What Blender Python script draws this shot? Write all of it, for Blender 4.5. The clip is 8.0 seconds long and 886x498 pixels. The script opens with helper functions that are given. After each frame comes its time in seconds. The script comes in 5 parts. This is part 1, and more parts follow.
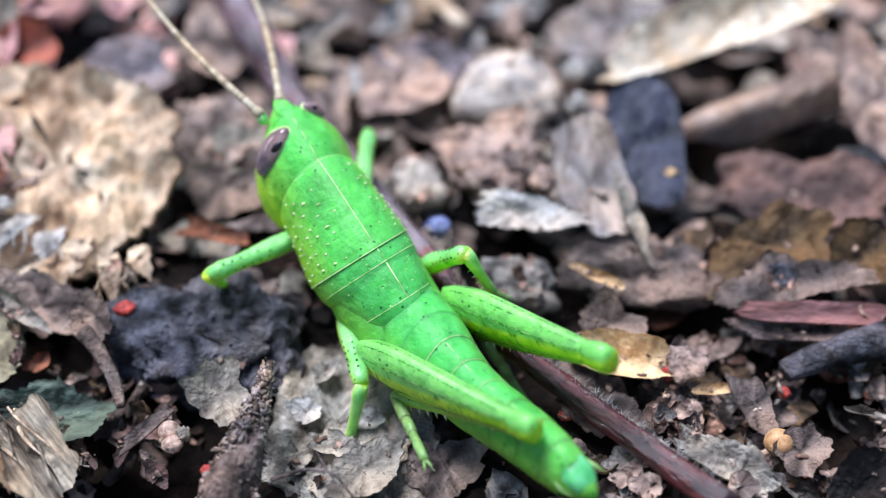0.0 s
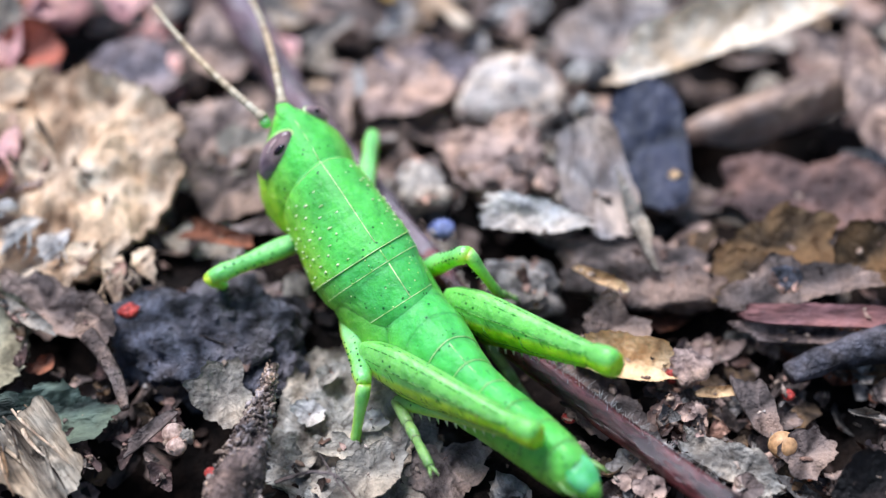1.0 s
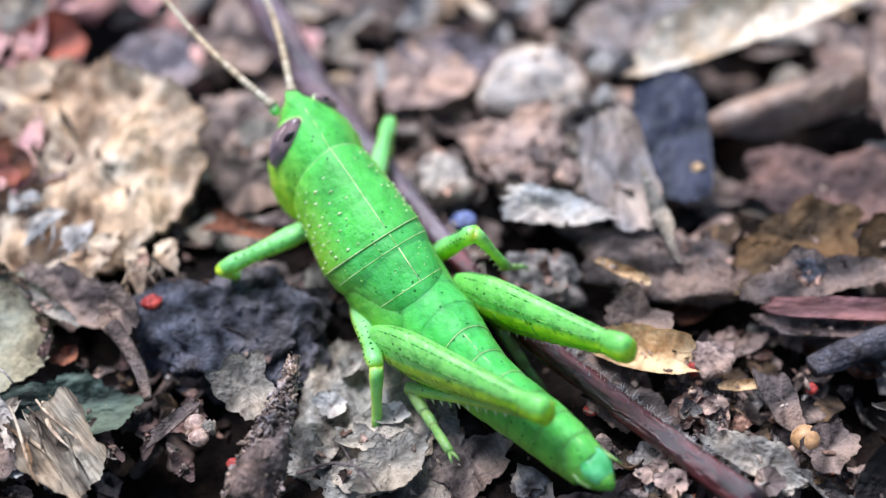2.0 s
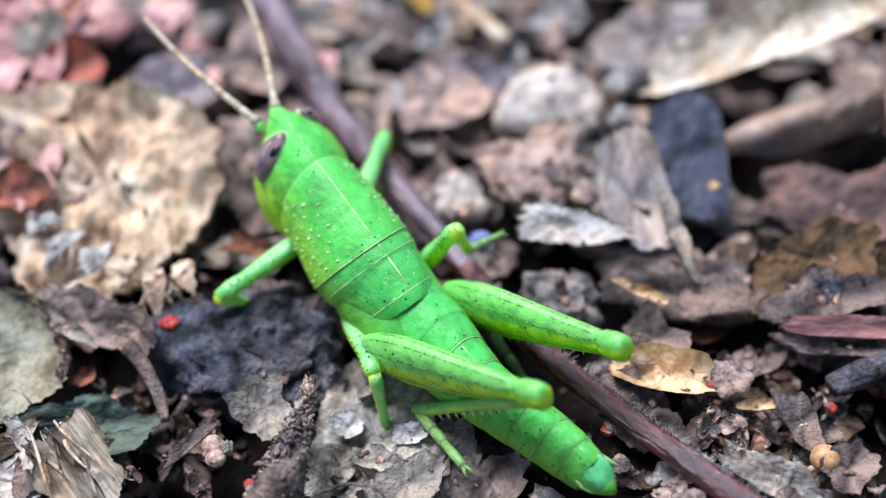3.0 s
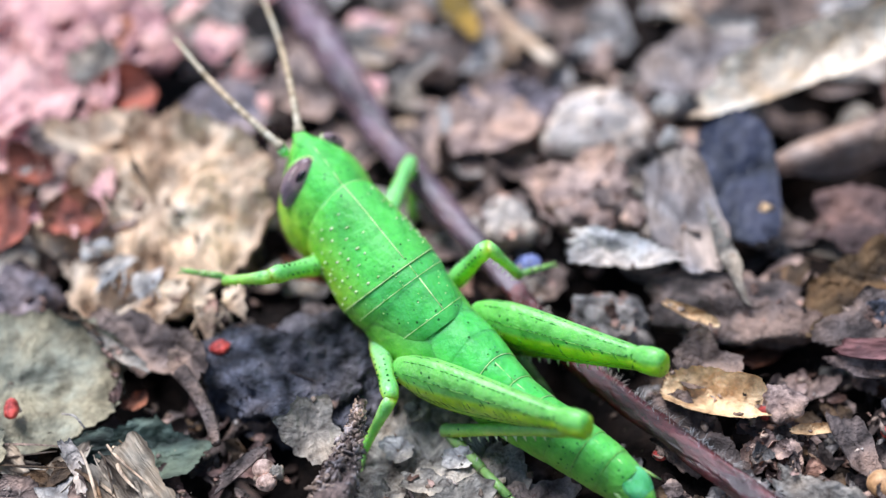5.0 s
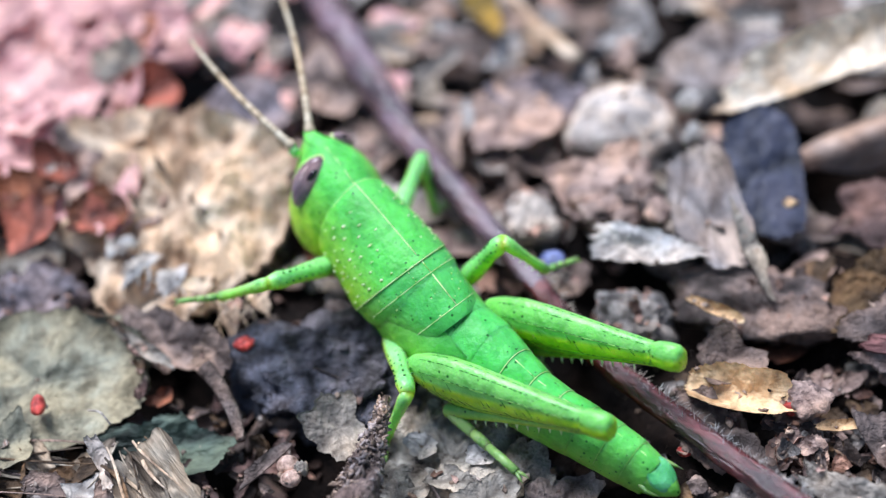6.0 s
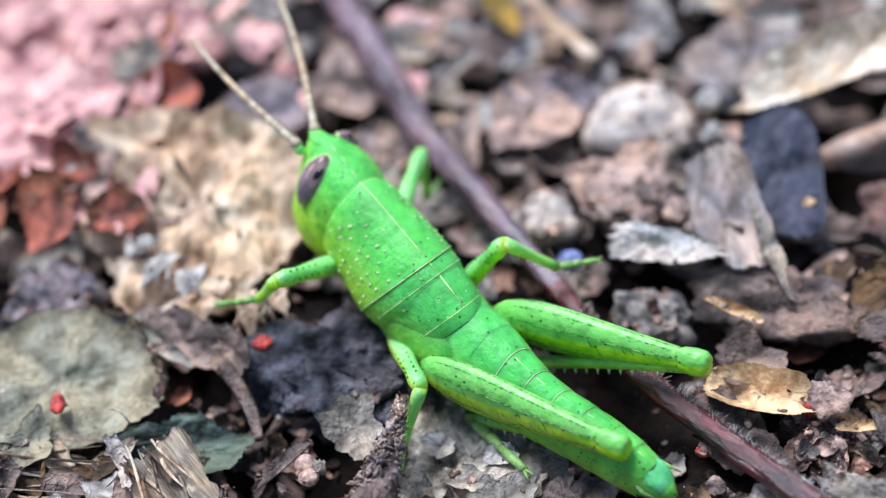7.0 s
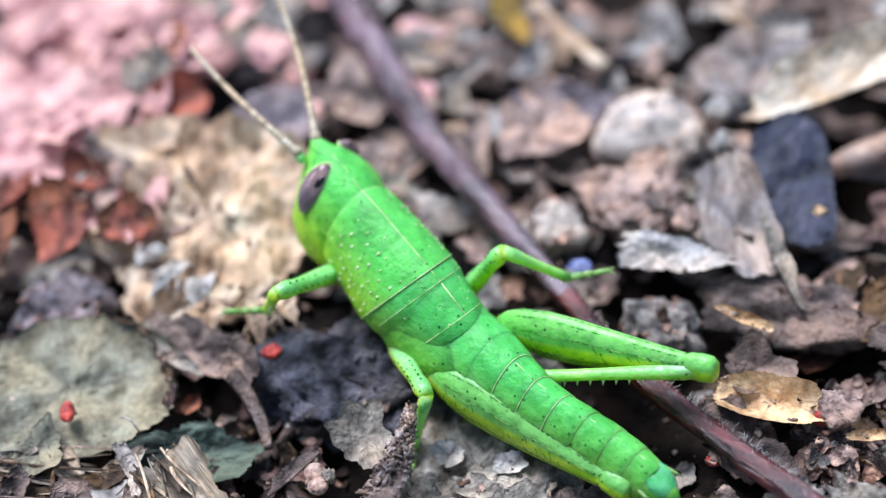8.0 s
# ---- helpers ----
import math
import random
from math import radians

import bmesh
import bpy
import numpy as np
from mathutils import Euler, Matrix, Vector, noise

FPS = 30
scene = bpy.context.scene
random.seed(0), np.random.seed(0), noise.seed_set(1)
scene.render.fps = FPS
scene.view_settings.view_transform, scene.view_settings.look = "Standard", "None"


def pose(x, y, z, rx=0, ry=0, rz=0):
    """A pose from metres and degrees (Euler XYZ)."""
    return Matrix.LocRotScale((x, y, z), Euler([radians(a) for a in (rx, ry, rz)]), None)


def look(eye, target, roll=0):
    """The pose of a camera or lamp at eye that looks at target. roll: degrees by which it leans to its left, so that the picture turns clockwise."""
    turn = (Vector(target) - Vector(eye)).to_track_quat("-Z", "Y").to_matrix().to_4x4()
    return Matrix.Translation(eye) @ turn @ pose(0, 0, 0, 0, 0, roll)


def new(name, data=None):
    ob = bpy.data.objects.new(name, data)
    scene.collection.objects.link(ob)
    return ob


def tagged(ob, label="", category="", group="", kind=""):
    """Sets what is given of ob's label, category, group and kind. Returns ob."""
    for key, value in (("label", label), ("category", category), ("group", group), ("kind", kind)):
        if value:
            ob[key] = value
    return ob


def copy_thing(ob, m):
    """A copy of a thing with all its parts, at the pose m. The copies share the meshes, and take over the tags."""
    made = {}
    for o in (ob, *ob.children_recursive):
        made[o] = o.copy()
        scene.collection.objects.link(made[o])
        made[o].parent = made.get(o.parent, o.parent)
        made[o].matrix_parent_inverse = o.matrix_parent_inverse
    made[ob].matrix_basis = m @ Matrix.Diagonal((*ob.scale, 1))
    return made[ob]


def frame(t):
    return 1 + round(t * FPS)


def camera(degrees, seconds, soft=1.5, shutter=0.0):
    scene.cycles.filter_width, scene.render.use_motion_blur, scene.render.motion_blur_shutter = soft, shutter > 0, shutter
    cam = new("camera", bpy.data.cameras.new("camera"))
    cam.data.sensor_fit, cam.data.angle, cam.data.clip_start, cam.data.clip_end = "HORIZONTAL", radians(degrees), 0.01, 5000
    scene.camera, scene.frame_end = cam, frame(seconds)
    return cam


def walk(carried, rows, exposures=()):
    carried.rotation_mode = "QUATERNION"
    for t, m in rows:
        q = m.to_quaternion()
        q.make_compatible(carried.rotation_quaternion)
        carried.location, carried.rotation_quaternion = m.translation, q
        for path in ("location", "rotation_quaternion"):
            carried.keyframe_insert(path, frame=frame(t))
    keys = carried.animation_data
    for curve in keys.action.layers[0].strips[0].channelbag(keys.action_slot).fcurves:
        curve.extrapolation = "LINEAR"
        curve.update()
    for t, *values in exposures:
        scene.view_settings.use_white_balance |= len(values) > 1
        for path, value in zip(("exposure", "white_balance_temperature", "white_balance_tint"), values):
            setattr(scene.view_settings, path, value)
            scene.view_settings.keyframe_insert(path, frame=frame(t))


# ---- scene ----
MM = 0.001          # lengths below are in millimetres

# ---------------------------------------------------------------- camera
cam = camera(40.0, 8.0, soft=1.3)
cam.data.dof.use_dof = True
cam.data.dof.focus_distance = 0.0482
cam.data.dof.aperture_fstop = 24
TURNS = [(0.0, 45.00, -0.00, 0.00), (0.5, 45.16, 0.03, 0.03), (1.0, 45.12, 0.13, 0.13), (1.5, 44.65, 0.56, 0.80), (2.8, 45.45, 1.06, 1.07), (3.0, 45.70, 1.47, 1.32), (3.5, 45.86, 2.04, 1.59), (4.0, 45.86, 2.45, 1.92), (4.5, 46.22, 2.69, 2.12), (4.7, 46.51, 3.01, 2.45), (5.8, 47.33, 3.76, 3.17), (6.0, 46.75, 4.15, 3.45), (6.5, 46.81, 4.60, 4.03), (7.0, 46.78, 4.69, 4.10), (7.5, 46.81, 4.77, 4.21), (8.0, 47.21, 4.98, 4.43)]
walk(cam, [(t, pose(0, -0.040, 0.040, rx, ry, rz)) for t, rx, ry, rz in TURNS])

# ---------------------------------------------------------------- light: open shade under a bright overcast sky
world = bpy.data.worlds.new("overcast_sky")
scene.world = world
world.use_nodes = True
sky = world.node_tree.nodes.new("ShaderNodeTexSky")
sky.sky_type = "NISHITA"
sky.sun_disc = False
sky.sun_elevation, sky.sun_rotation = radians(58), radians(-25)
back = world.node_tree.nodes["Background"]
back.inputs["Strength"].default_value = 0.072
world.node_tree.links.new(sky.outputs[0], back.inputs["Color"])
sun = new("sun", bpy.data.lights.new("sun", "SUN"))
sun.data.energy, sun.data.angle, sun.data.color = 3.05, radians(28), (0.845, 0.9, 1.04)
sun.matrix_world = look((-0.3, 0.22, 0.9), (0, 0, 0))
scene.view_settings.exposure = 0.93


# ---------------------------------------------------------------- materials
def lin(r, g, b, k=1.0):
    """A base colour from screen values 0 to 255, made k times as light."""
    f = lambda c: (c / 255 / 12.92) if c < 10.3 else ((c / 255 + 0.055) / 1.055) ** 2.4
    return (min(1, f(r) * k), min(1, f(g) * k), min(1, f(b) * k), 1)


def node_material(name):
    m = bpy.data.materials.new(name)
    m.use_nodes = True
    return m, m.node_tree.nodes, m.node_tree.links, m.node_tree.nodes["Principled BSDF"]


def noise_node(nodes, links, feature, detail=4.0, stretch=(1, 1, 1), rough=0.55, spin=0.0):
    """Noise whose features are about that many millimetres wide."""
    place = nodes.new("ShaderNodeTexCoord")
    scale = nodes.new("ShaderNodeMapping")
    scale.vector_type = "TEXTURE"          # turned first, then drawn out along the turned axes
    scale.inputs["Scale"].default_value = tuple(1 / s for s in stretch)
    scale.inputs["Rotation"].default_value = (0, 0, radians(spin))
    tex = nodes.new("ShaderNodeTexNoise")
    tex.inputs["Scale"].default_value = 1000 / feature
    tex.inputs["Detail"].default_value = detail
    tex.inputs["Roughness"].default_value = rough
    links.new(place.outputs["Object"], scale.inputs["Vector"])
    links.new(scale.outputs[0], tex.inputs["Vector"])
    return tex


def ramp_node(nodes, links, value, stops):
    ramp = nodes.new("ShaderNodeValToRGB")
    while len(ramp.color_ramp.elements) < len(stops):
        ramp.color_ramp.elements.new(0.5)
    for e, (p, c) in zip(ramp.color_ramp.elements, stops):
        e.position, e.color = p, c
    links.new(value, ramp.inputs[0])
    return ramp


def blend(nodes, links, kind, factor, a, b):
    mix = nodes.new("ShaderNodeMix")
    mix.data_type, mix.blend_type = "RGBA", kind
    for socket, v in ((mix.inputs[0], factor), (mix.inputs[6], a), (mix.inputs[7], b)):
        if hasattr(v, "links"):
            links.new(v, socket)
        else:
            socket.default_value = v
    return mix.outputs[2]


def litter_material(name, dark, light, rough=0.75, relief=0.25, feature=2.2, fine=0.35, stretch=(1, 1, 1), vary=0.35, island=False, stain=0.5, spin=0.0, mottle=0.85, gloss=0.34):
    """Dead plant matter: blotches, fine grain, dark specks, some fibres."""
    m, nodes, links, bsdf = node_material(name)
    big = noise_node(nodes, links, feature, 5, stretch, 0.55, spin)
    small = noise_node(nodes, links, fine, 6, stretch, 0.65, spin)
    base = ramp_node(nodes, links, big.outputs[0], [(0.36, dark), (0.6, light)]).outputs[0]
    grain = ramp_node(nodes, links, small.outputs[0], [(0.3, (0.48, 0.45, 0.43, 1)), (0.52, (1, 1, 1, 1)), (0.75, (1.35, 1.33, 1.3, 1))]).outputs[0]
    colour = blend(nodes, links, "MULTIPLY", 0.75, base, grain)
    blotch = noise_node(nodes, links, 0.85, 6, stretch, 0.7, spin)
    patchy = ramp_node(nodes, links, blotch.outputs[0], [(0.37, (0.44, 0.4, 0.37, 1)), (0.5, (1, 1, 1, 1)), (0.66, (1.38, 1.38, 1.38, 1))]).outputs[0]
    colour = blend(nodes, links, "MULTIPLY", mottle, colour, patchy)
    age = noise_node(nodes, links, 2.7, 3)
    aged = ramp_node(nodes, links, age.outputs[0], [(0.4, (0.9, 0.99, 1.12, 1)), (0.62, (1.07, 0.94, 0.84, 1))]).outputs[0]
    colour = blend(nodes, links, "MULTIPLY", 0.75, colour, aged)
    spot = noise_node(nodes, links, feature * 0.55, 3)
    mask = ramp_node(nodes, links, spot.outputs[0], [(0.30, (1, 1, 1, 1)), (0.40, (0, 0, 0, 1))]).outputs[0]
    shade = blend(nodes, links, "MULTIPLY", 1.0, colour, (0.32, 0.26, 0.25, 1))
    amount = nodes.new("ShaderNodeMath")
    amount.operation = "MULTIPLY"
    amount.inputs[1].default_value = stain
    links.new(mask, amount.inputs[0])
    colour = blend(nodes, links, "MIX", amount.outputs[0], colour, shade)
    if island:
        pick = nodes.new("ShaderNodeNewGeometry").outputs["Random Per Island"]
    else:
        pick = nodes.new("ShaderNodeObjectInfo").outputs["Random"]
    tone = ramp_node(nodes, links, pick, [(0.0, (1 - vary * 0.85, 1 - vary, 1 - vary * 1.12, 1)), (0.5, (1, 0.97, 0.97, 1)), (1.0, (1 + vary, 1 + vary * 0.85, 1 + vary * 0.8, 1))]).outputs[0]
    colour = blend(nodes, links, "MULTIPLY", 1.0, colour, tone)
    links.new(colour, bsdf.inputs["Base Color"])
    bsdf.inputs["Roughness"].default_value = rough
    bsdf.inputs["Specular IOR Level"].default_value = gloss
    coarse = noise_node(nodes, links, 1.1, 4, stretch, 0.6, spin)
    rise = nodes.new("ShaderNodeMath")
    rise.operation = "MULTIPLY_ADD"
    rise.inputs[1].default_value = 2.2
    links.new(coarse.outputs[0], rise.inputs[0])
    links.new(small.outputs[0], rise.inputs[2])
    bump = nodes.new("ShaderNodeBump")
    bump.inputs["Strength"].default_value = 0.9
    bump.inputs["Distance"].default_value = relief * MM
    links.new(rise.outputs[0], bump.inputs["Height"])
    links.new(bump.outputs[0], bsdf.inputs["Normal"])
    return m


SOIL = litter_material("soil", lin(10, 7, 6), lin(36, 26, 20), 0.9, 0.5, 3.0, 0.5, gloss=0.2)
TAN = litter_material("tan_fibrous_leaf", lin(164, 132, 104), lin(230, 206, 176), 0.85, 0.22, 2.6, 0.5, (0.4, 1, 1), 0.08, stain=0.5, mottle=0.5, spin=-52)
PALE = litter_material("pale_bleached_leaf", lin(126, 116, 103), lin(196, 187, 171), 0.75, 0.3, 2.0, 0.3, vary=0.2, stain=0.5, mottle=0.55)
GREY = litter_material("grey_bark", lin(74, 69, 64), lin(196, 189, 180), 0.7, 0.4, 2.0, 0.3, vary=0.25)
MAUVE = litter_material("mauve_brown_leaf", lin(78, 62, 56), lin(186, 166, 154), 0.5, 0.4, 2.2, 0.35, vary=0.35)
ROSE = litter_material("rose_red_leaf", lin(198, 132, 125), lin(250, 206, 199), 0.6, 0.25, 2.8, 0.5, vary=0.15, stain=0.3, mottle=0.35)
EMBER = litter_material("orange_rust_leaf", lin(98, 50, 38), lin(176, 102, 82), 0.5, 0.2, 2.0, 0.4, vary=0.25, mottle=0.5)
RUST = litter_material("rust_brown_leaf", lin(86, 50, 36), lin(162, 104, 76), 0.5, 0.25, 2.0, 0.3, vary=0.35)
TAUPE = litter_material("taupe_leaf", lin(60, 51, 46), lin(150, 132, 122), 0.5, 0.4, 2.4, 0.35, vary=0.3)
OLIVE = litter_material("olive_brown_leaf", lin(62, 47, 34), lin(126, 102, 76), 0.5, 0.3, 2.4, 0.35, vary=0.3)
MOSS = litter_material("grey_green_leaf", lin(36, 48, 42), lin(98, 114, 99), 0.5, 0.3, 1.6, 0.3, (0.3, 1, 1), vary=0.1)
COAL = litter_material("charcoal_wood", lin(28, 28, 34), lin(142, 142, 153), 0.5, 0.9, 1.4, 0.25, vary=0.15, mottle=0.95)
# one black leaf's own colour; elsewhere it stands in for shade in gaps
BLACK_AND_SHADE = litter_material("black_leaf_and_shade", lin(12, 10, 10), lin(54, 47, 45), 0.45, 0.5, 1.6, 0.3, vary=0.1)
CURL = litter_material("smooth_brown_leaf", lin(112, 84, 70), lin(192, 166, 148), 0.5, 0.15, 3.4, 0.5, vary=0.05, stain=0.3, mottle=0.3)
SLATE = litter_material("blue_black_chip", lin(18, 20, 29), lin(70, 75, 94), 0.4, 0.12, 2.8, 0.4, vary=0.05, mottle=0.3)
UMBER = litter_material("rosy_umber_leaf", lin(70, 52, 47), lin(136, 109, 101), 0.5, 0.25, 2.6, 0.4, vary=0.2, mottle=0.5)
CLAY = litter_material("pinkish_clay", lin(132, 106, 95), lin(206, 179, 163), 0.7, 0.25, 1.4, 0.3, vary=0.15, stain=0.3, mottle=0.5)
PLUM = litter_material("plum_brown_wood", lin(98, 62, 60), lin(156, 110, 106), 0.55, 0.25, 1.6, 0.3, (0.3, 1, 1), vary=0.1, mottle=0.5)
BROWN = litter_material("amber_brown_leaf", lin(66, 48, 30), lin(128, 100, 68), 0.5, 0.3, 2.0, 0.3, vary=0.1, mottle=0.6)
OCHRE = litter_material("ochre_leaf", lin(120, 92, 30), lin(178, 146, 62), 0.5, 0.2, 2.0, 0.4, vary=0.1, mottle=0.3)
AMBER = litter_material("amber_leaf", lin(206, 158, 108), lin(244, 212, 166), 0.45, 0.2, 1.6, 0.3, vary=0.12, mottle=0.3)
WINE = litter_material("wine_brown_stem", lin(58, 40, 46), lin(136, 110, 118), 0.25, 0.14, 1.6, 0.3, (0.3, 1, 1), 0.05, stain=0.5, spin=-47, mottle=0.45, gloss=0.5)
WINE_GLOSS = litter_material("glossy_wine_stem", lin(40, 13, 15), lin(122, 52, 52), 0.2, 0.2, 1.2, 0.3, (0.35, 1, 1), 0.05, stain=0.5, spin=-47, mottle=0.6, gloss=0.5)
for shiny, amount in ((WINE_GLOSS, 0.7), (WINE, 0.3)):
    coat = shiny.node_tree.nodes["Principled BSDF"]
    coat.inputs["Coat Weight"].default_value, coat.inputs["Coat Roughness"].default_value = amount, 0.22
    shiny.node_tree.links.new(coat.inputs["Normal"].links[0].from_socket, coat.inputs["Coat Normal"])
BLUE = litter_material("bluish_pebble", lin(66, 76, 122), lin(150, 160, 206), 0.4, 0.05, 0.8, 0.3, vary=0.05, stain=0.2, mottle=0.3)
IVORY = litter_material("ivory_leaf", lin(224, 190, 150), lin(255, 246, 226), 0.7, 0.35, 2.4, 0.4, vary=0.08, stain=0.35, mottle=0.35)
MURK = litter_material("dark_brown_twig", lin(54, 45, 43), lin(150, 130, 121), 0.5, 0.5, 1.0, 0.22, vary=0.1)
SEED = litter_material("scarlet_seed", lin(152, 46, 41), lin(208, 86, 76), 0.35, 0.1, 0.6, 0.2, vary=0.15, stain=0.2, mottle=0.45)
MAUVE_BITS = litter_material("mauve_shreds", lin(76, 54, 46), lin(184, 152, 136), 0.6, 0.2, 1.2, 0.3, vary=0.5, island=True)
PALE_BITS = litter_material("pale_shreds", lin(132, 118, 106), lin(200, 189, 176), 0.6, 0.2, 1.2, 0.3, vary=0.35, island=True)
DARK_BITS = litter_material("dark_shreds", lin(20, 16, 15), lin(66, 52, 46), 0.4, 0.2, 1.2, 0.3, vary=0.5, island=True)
BEAD = litter_material("pinkish_bead", lin(176, 138, 118), lin(228, 198, 178), 0.5, 0.1, 0.8, 0.2, vary=0.1, stain=0.3, mottle=0.4)
TWIG_BITS = litter_material("grey_twig_crust", lin(52, 46, 46), lin(170, 158, 152), 0.6, 0.1, 0.6, 0.2, vary=0.6, island=True)
CRUMB = litter_material("litter_crumbs", lin(84, 70, 62), lin(188, 168, 150), 0.7, 0.1, 0.6, 0.2, vary=0.5, island=True)
KERNEL = litter_material("orange_tan_kernel", lin(204, 148, 98), lin(232, 184, 134), 0.45, 0.04, 1.2, 0.3, vary=0.05, stain=0.1, mottle=0.25)
SAGE = litter_material("beige_green_leaf", lin(94, 92, 75), lin(170, 166, 141), 0.6, 0.25, 2.0, 0.3, vary=0.1, stain=0.45, mottle=0.45)
MOULD = litter_material("pale_grey_mould", lin(172, 156, 142), lin(242, 230, 214), 0.8, 0.2, 2.4, 0.4, vary=0.08, stain=0.35, mottle=0.4)
LILAC = litter_material("lilac_grey_mould", lin(84, 76, 78), lin(158, 146, 148), 0.8, 0.3, 1.8, 0.4, vary=0.05, stain=0.3, mottle=0.5)
GREIGE = litter_material("grey_beige_leaf_plate", lin(110, 98, 93), lin(196, 183, 174), 0.65, 0.25, 2.2, 0.4, (1, 0.4, 1), vary=0.08, stain=0.4, mottle=0.45)
SLAB = litter_material("weathered_grey_beige_bark", lin(146, 136, 122), lin(224, 215, 198), 0.7, 0.5, 1.8, 0.24, vary=0.05, stain=0.6, mottle=0.75)
STRIPE = litter_material("striped_split_bark", lin(56, 42, 33), lin(190, 174, 150), 0.7, 0.35, 0.8, 0.3, (0.1, 1, 1), vary=0.08, stain=0.4, mottle=0.6)
WHITE = litter_material("white_fibre", lin(164, 157, 148), lin(222, 217, 208), 0.7, 0.2, 1.2, 0.25, vary=0.1, stain=0.3, mottle=0.5)


def skin_material(name, dark, light, feature=2.0, rough=0.35, spots=0.0, soft=0.35, tint=(0.45, 0.9, 0.15), sheen=0.5, ripe=None, upper=None, span=(0.3, 0.65)):
    """Living insect cuticle: mottled, a little translucent, with small dark pores."""
    m, nodes, links, bsdf = node_material(name)
    ripe = ripe or light
    big = noise_node(nodes, links, feature, 4)
    colour = ramp_node(nodes, links, big.outputs[0], [(0.3, dark), (0.5, light), (0.72, ripe)]).outputs[0]
    if spots:
        cell = nodes.new("ShaderNodeTexVoronoi")
        cell.inputs["Scale"].default_value = 1000 / spots
        links.new(nodes.new("ShaderNodeTexCoord").outputs["Object"], cell.inputs["Vector"])
        dot = ramp_node(nodes, links, cell.outputs["Distance"], [(0.08, (1, 1, 1, 1)), (0.15, (0, 0, 0, 1))]).outputs[0]
        colour = blend(nodes, links, "MIX", dot, colour, lin(14, 104, 36))
    cloud = noise_node(nodes, links, 0.6, 5, rough=0.7)
    patchy = ramp_node(nodes, links, cloud.outputs[0], [(0.32, (0.58, 0.74, 0.62, 1)), (0.5, (1, 1, 1, 1)), (0.68, (1.3, 1.1, 1.25, 1))]).outputs[0]
    colour = blend(nodes, links, "MULTIPLY", 0.8, colour, patchy)
    # second colour for the upper side; on body and thin legs it paints light
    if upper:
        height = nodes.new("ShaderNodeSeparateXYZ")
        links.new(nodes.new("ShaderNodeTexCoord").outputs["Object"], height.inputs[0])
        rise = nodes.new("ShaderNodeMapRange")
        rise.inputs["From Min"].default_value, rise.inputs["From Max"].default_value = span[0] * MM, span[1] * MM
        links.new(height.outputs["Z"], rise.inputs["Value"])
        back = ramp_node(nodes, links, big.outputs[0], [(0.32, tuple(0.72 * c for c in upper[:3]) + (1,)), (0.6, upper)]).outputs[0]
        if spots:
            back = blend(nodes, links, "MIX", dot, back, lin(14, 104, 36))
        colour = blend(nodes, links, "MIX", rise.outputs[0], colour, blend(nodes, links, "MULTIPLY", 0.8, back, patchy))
    links.new(colour, bsdf.inputs["Base Color"])
    bsdf.inputs["Roughness"].default_value = rough
    bsdf.inputs["Specular IOR Level"].default_value = sheen * 0.7
    bsdf.inputs["Subsurface Weight"].default_value = soft
    bsdf.inputs["Subsurface Radius"].default_value = tint
    bsdf.inputs["Subsurface Scale"].default_value = 0.9 * MM
    fine = noise_node(nodes, links, 0.5, 5)
    bump = nodes.new("ShaderNodeBump")
    bump.inputs["Strength"].default_value = 0.55
    bump.inputs["Distance"].default_value = 0.25 * MM
    links.new(fine.outputs[0], bump.inputs["Height"])
    links.new(bump.outputs[0], bsdf.inputs["Normal"])
    return m


# yellower low down: light glowing through the flanks is painted into the colour
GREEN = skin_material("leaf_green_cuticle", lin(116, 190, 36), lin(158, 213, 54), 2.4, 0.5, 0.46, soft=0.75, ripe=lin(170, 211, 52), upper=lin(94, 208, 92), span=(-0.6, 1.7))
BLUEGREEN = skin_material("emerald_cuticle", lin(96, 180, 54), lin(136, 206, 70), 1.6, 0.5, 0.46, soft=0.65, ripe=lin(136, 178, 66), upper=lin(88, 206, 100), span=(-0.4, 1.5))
# the tail's bluish sheen is put into this base colour
TIP = skin_material("bluish_green_tail_cuticle", lin(54, 172, 84), lin(104, 202, 132), 0.8, 0.35, 0.0, soft=0.6, sheen=0.6)
# paler upper side: the highlight along the legs is put into the colour
LIME = skin_material("lime_leg_cuticle", lin(160, 210, 40), lin(196, 230, 62), 1.4, 0.34, 0.45, 0.7, sheen=0.9, upper=lin(144, 224, 134), span=(-0.05, 0.3))
FEMUR = skin_material("two_tone_thigh_cuticle", lin(148, 210, 30), lin(190, 230, 50), 1.6, 0.34, 0.5, 0.6, sheen=0.8, upper=lin(134, 217, 110), span=(0.14, 0.36))
RIDGE = skin_material("pale_lime_ridge", lin(96, 190, 66), lin(150, 210, 96), 0.8, 0.4, 0.0, 0.3)
GLASSY = skin_material("pale_green_tarsus", lin(84, 132, 66), lin(138, 176, 104), 0.9, 0.3, 0.0, 0.5)
CREAM = skin_material("cream_ridge", lin(168, 226, 110), lin(214, 242, 160), 0.6, 0.5, 0.0, 0.2)
SPECK = skin_material("dark_green_speck", lin(30, 96, 32), lin(48, 124, 46), 0.4, 0.45, 0.0, 0.0)
HORN = skin_material("pale_horn_spine", lin(184, 226, 126), lin(222, 242, 180), 0.3, 0.35, 0.0, 0.2)
BAND = litter_material("antenna_joint", lin(92, 64, 48), lin(140, 108, 86), 0.5, 0.03, 0.5, 0.2, vary=0.05, stain=0.2, mottle=0.45)
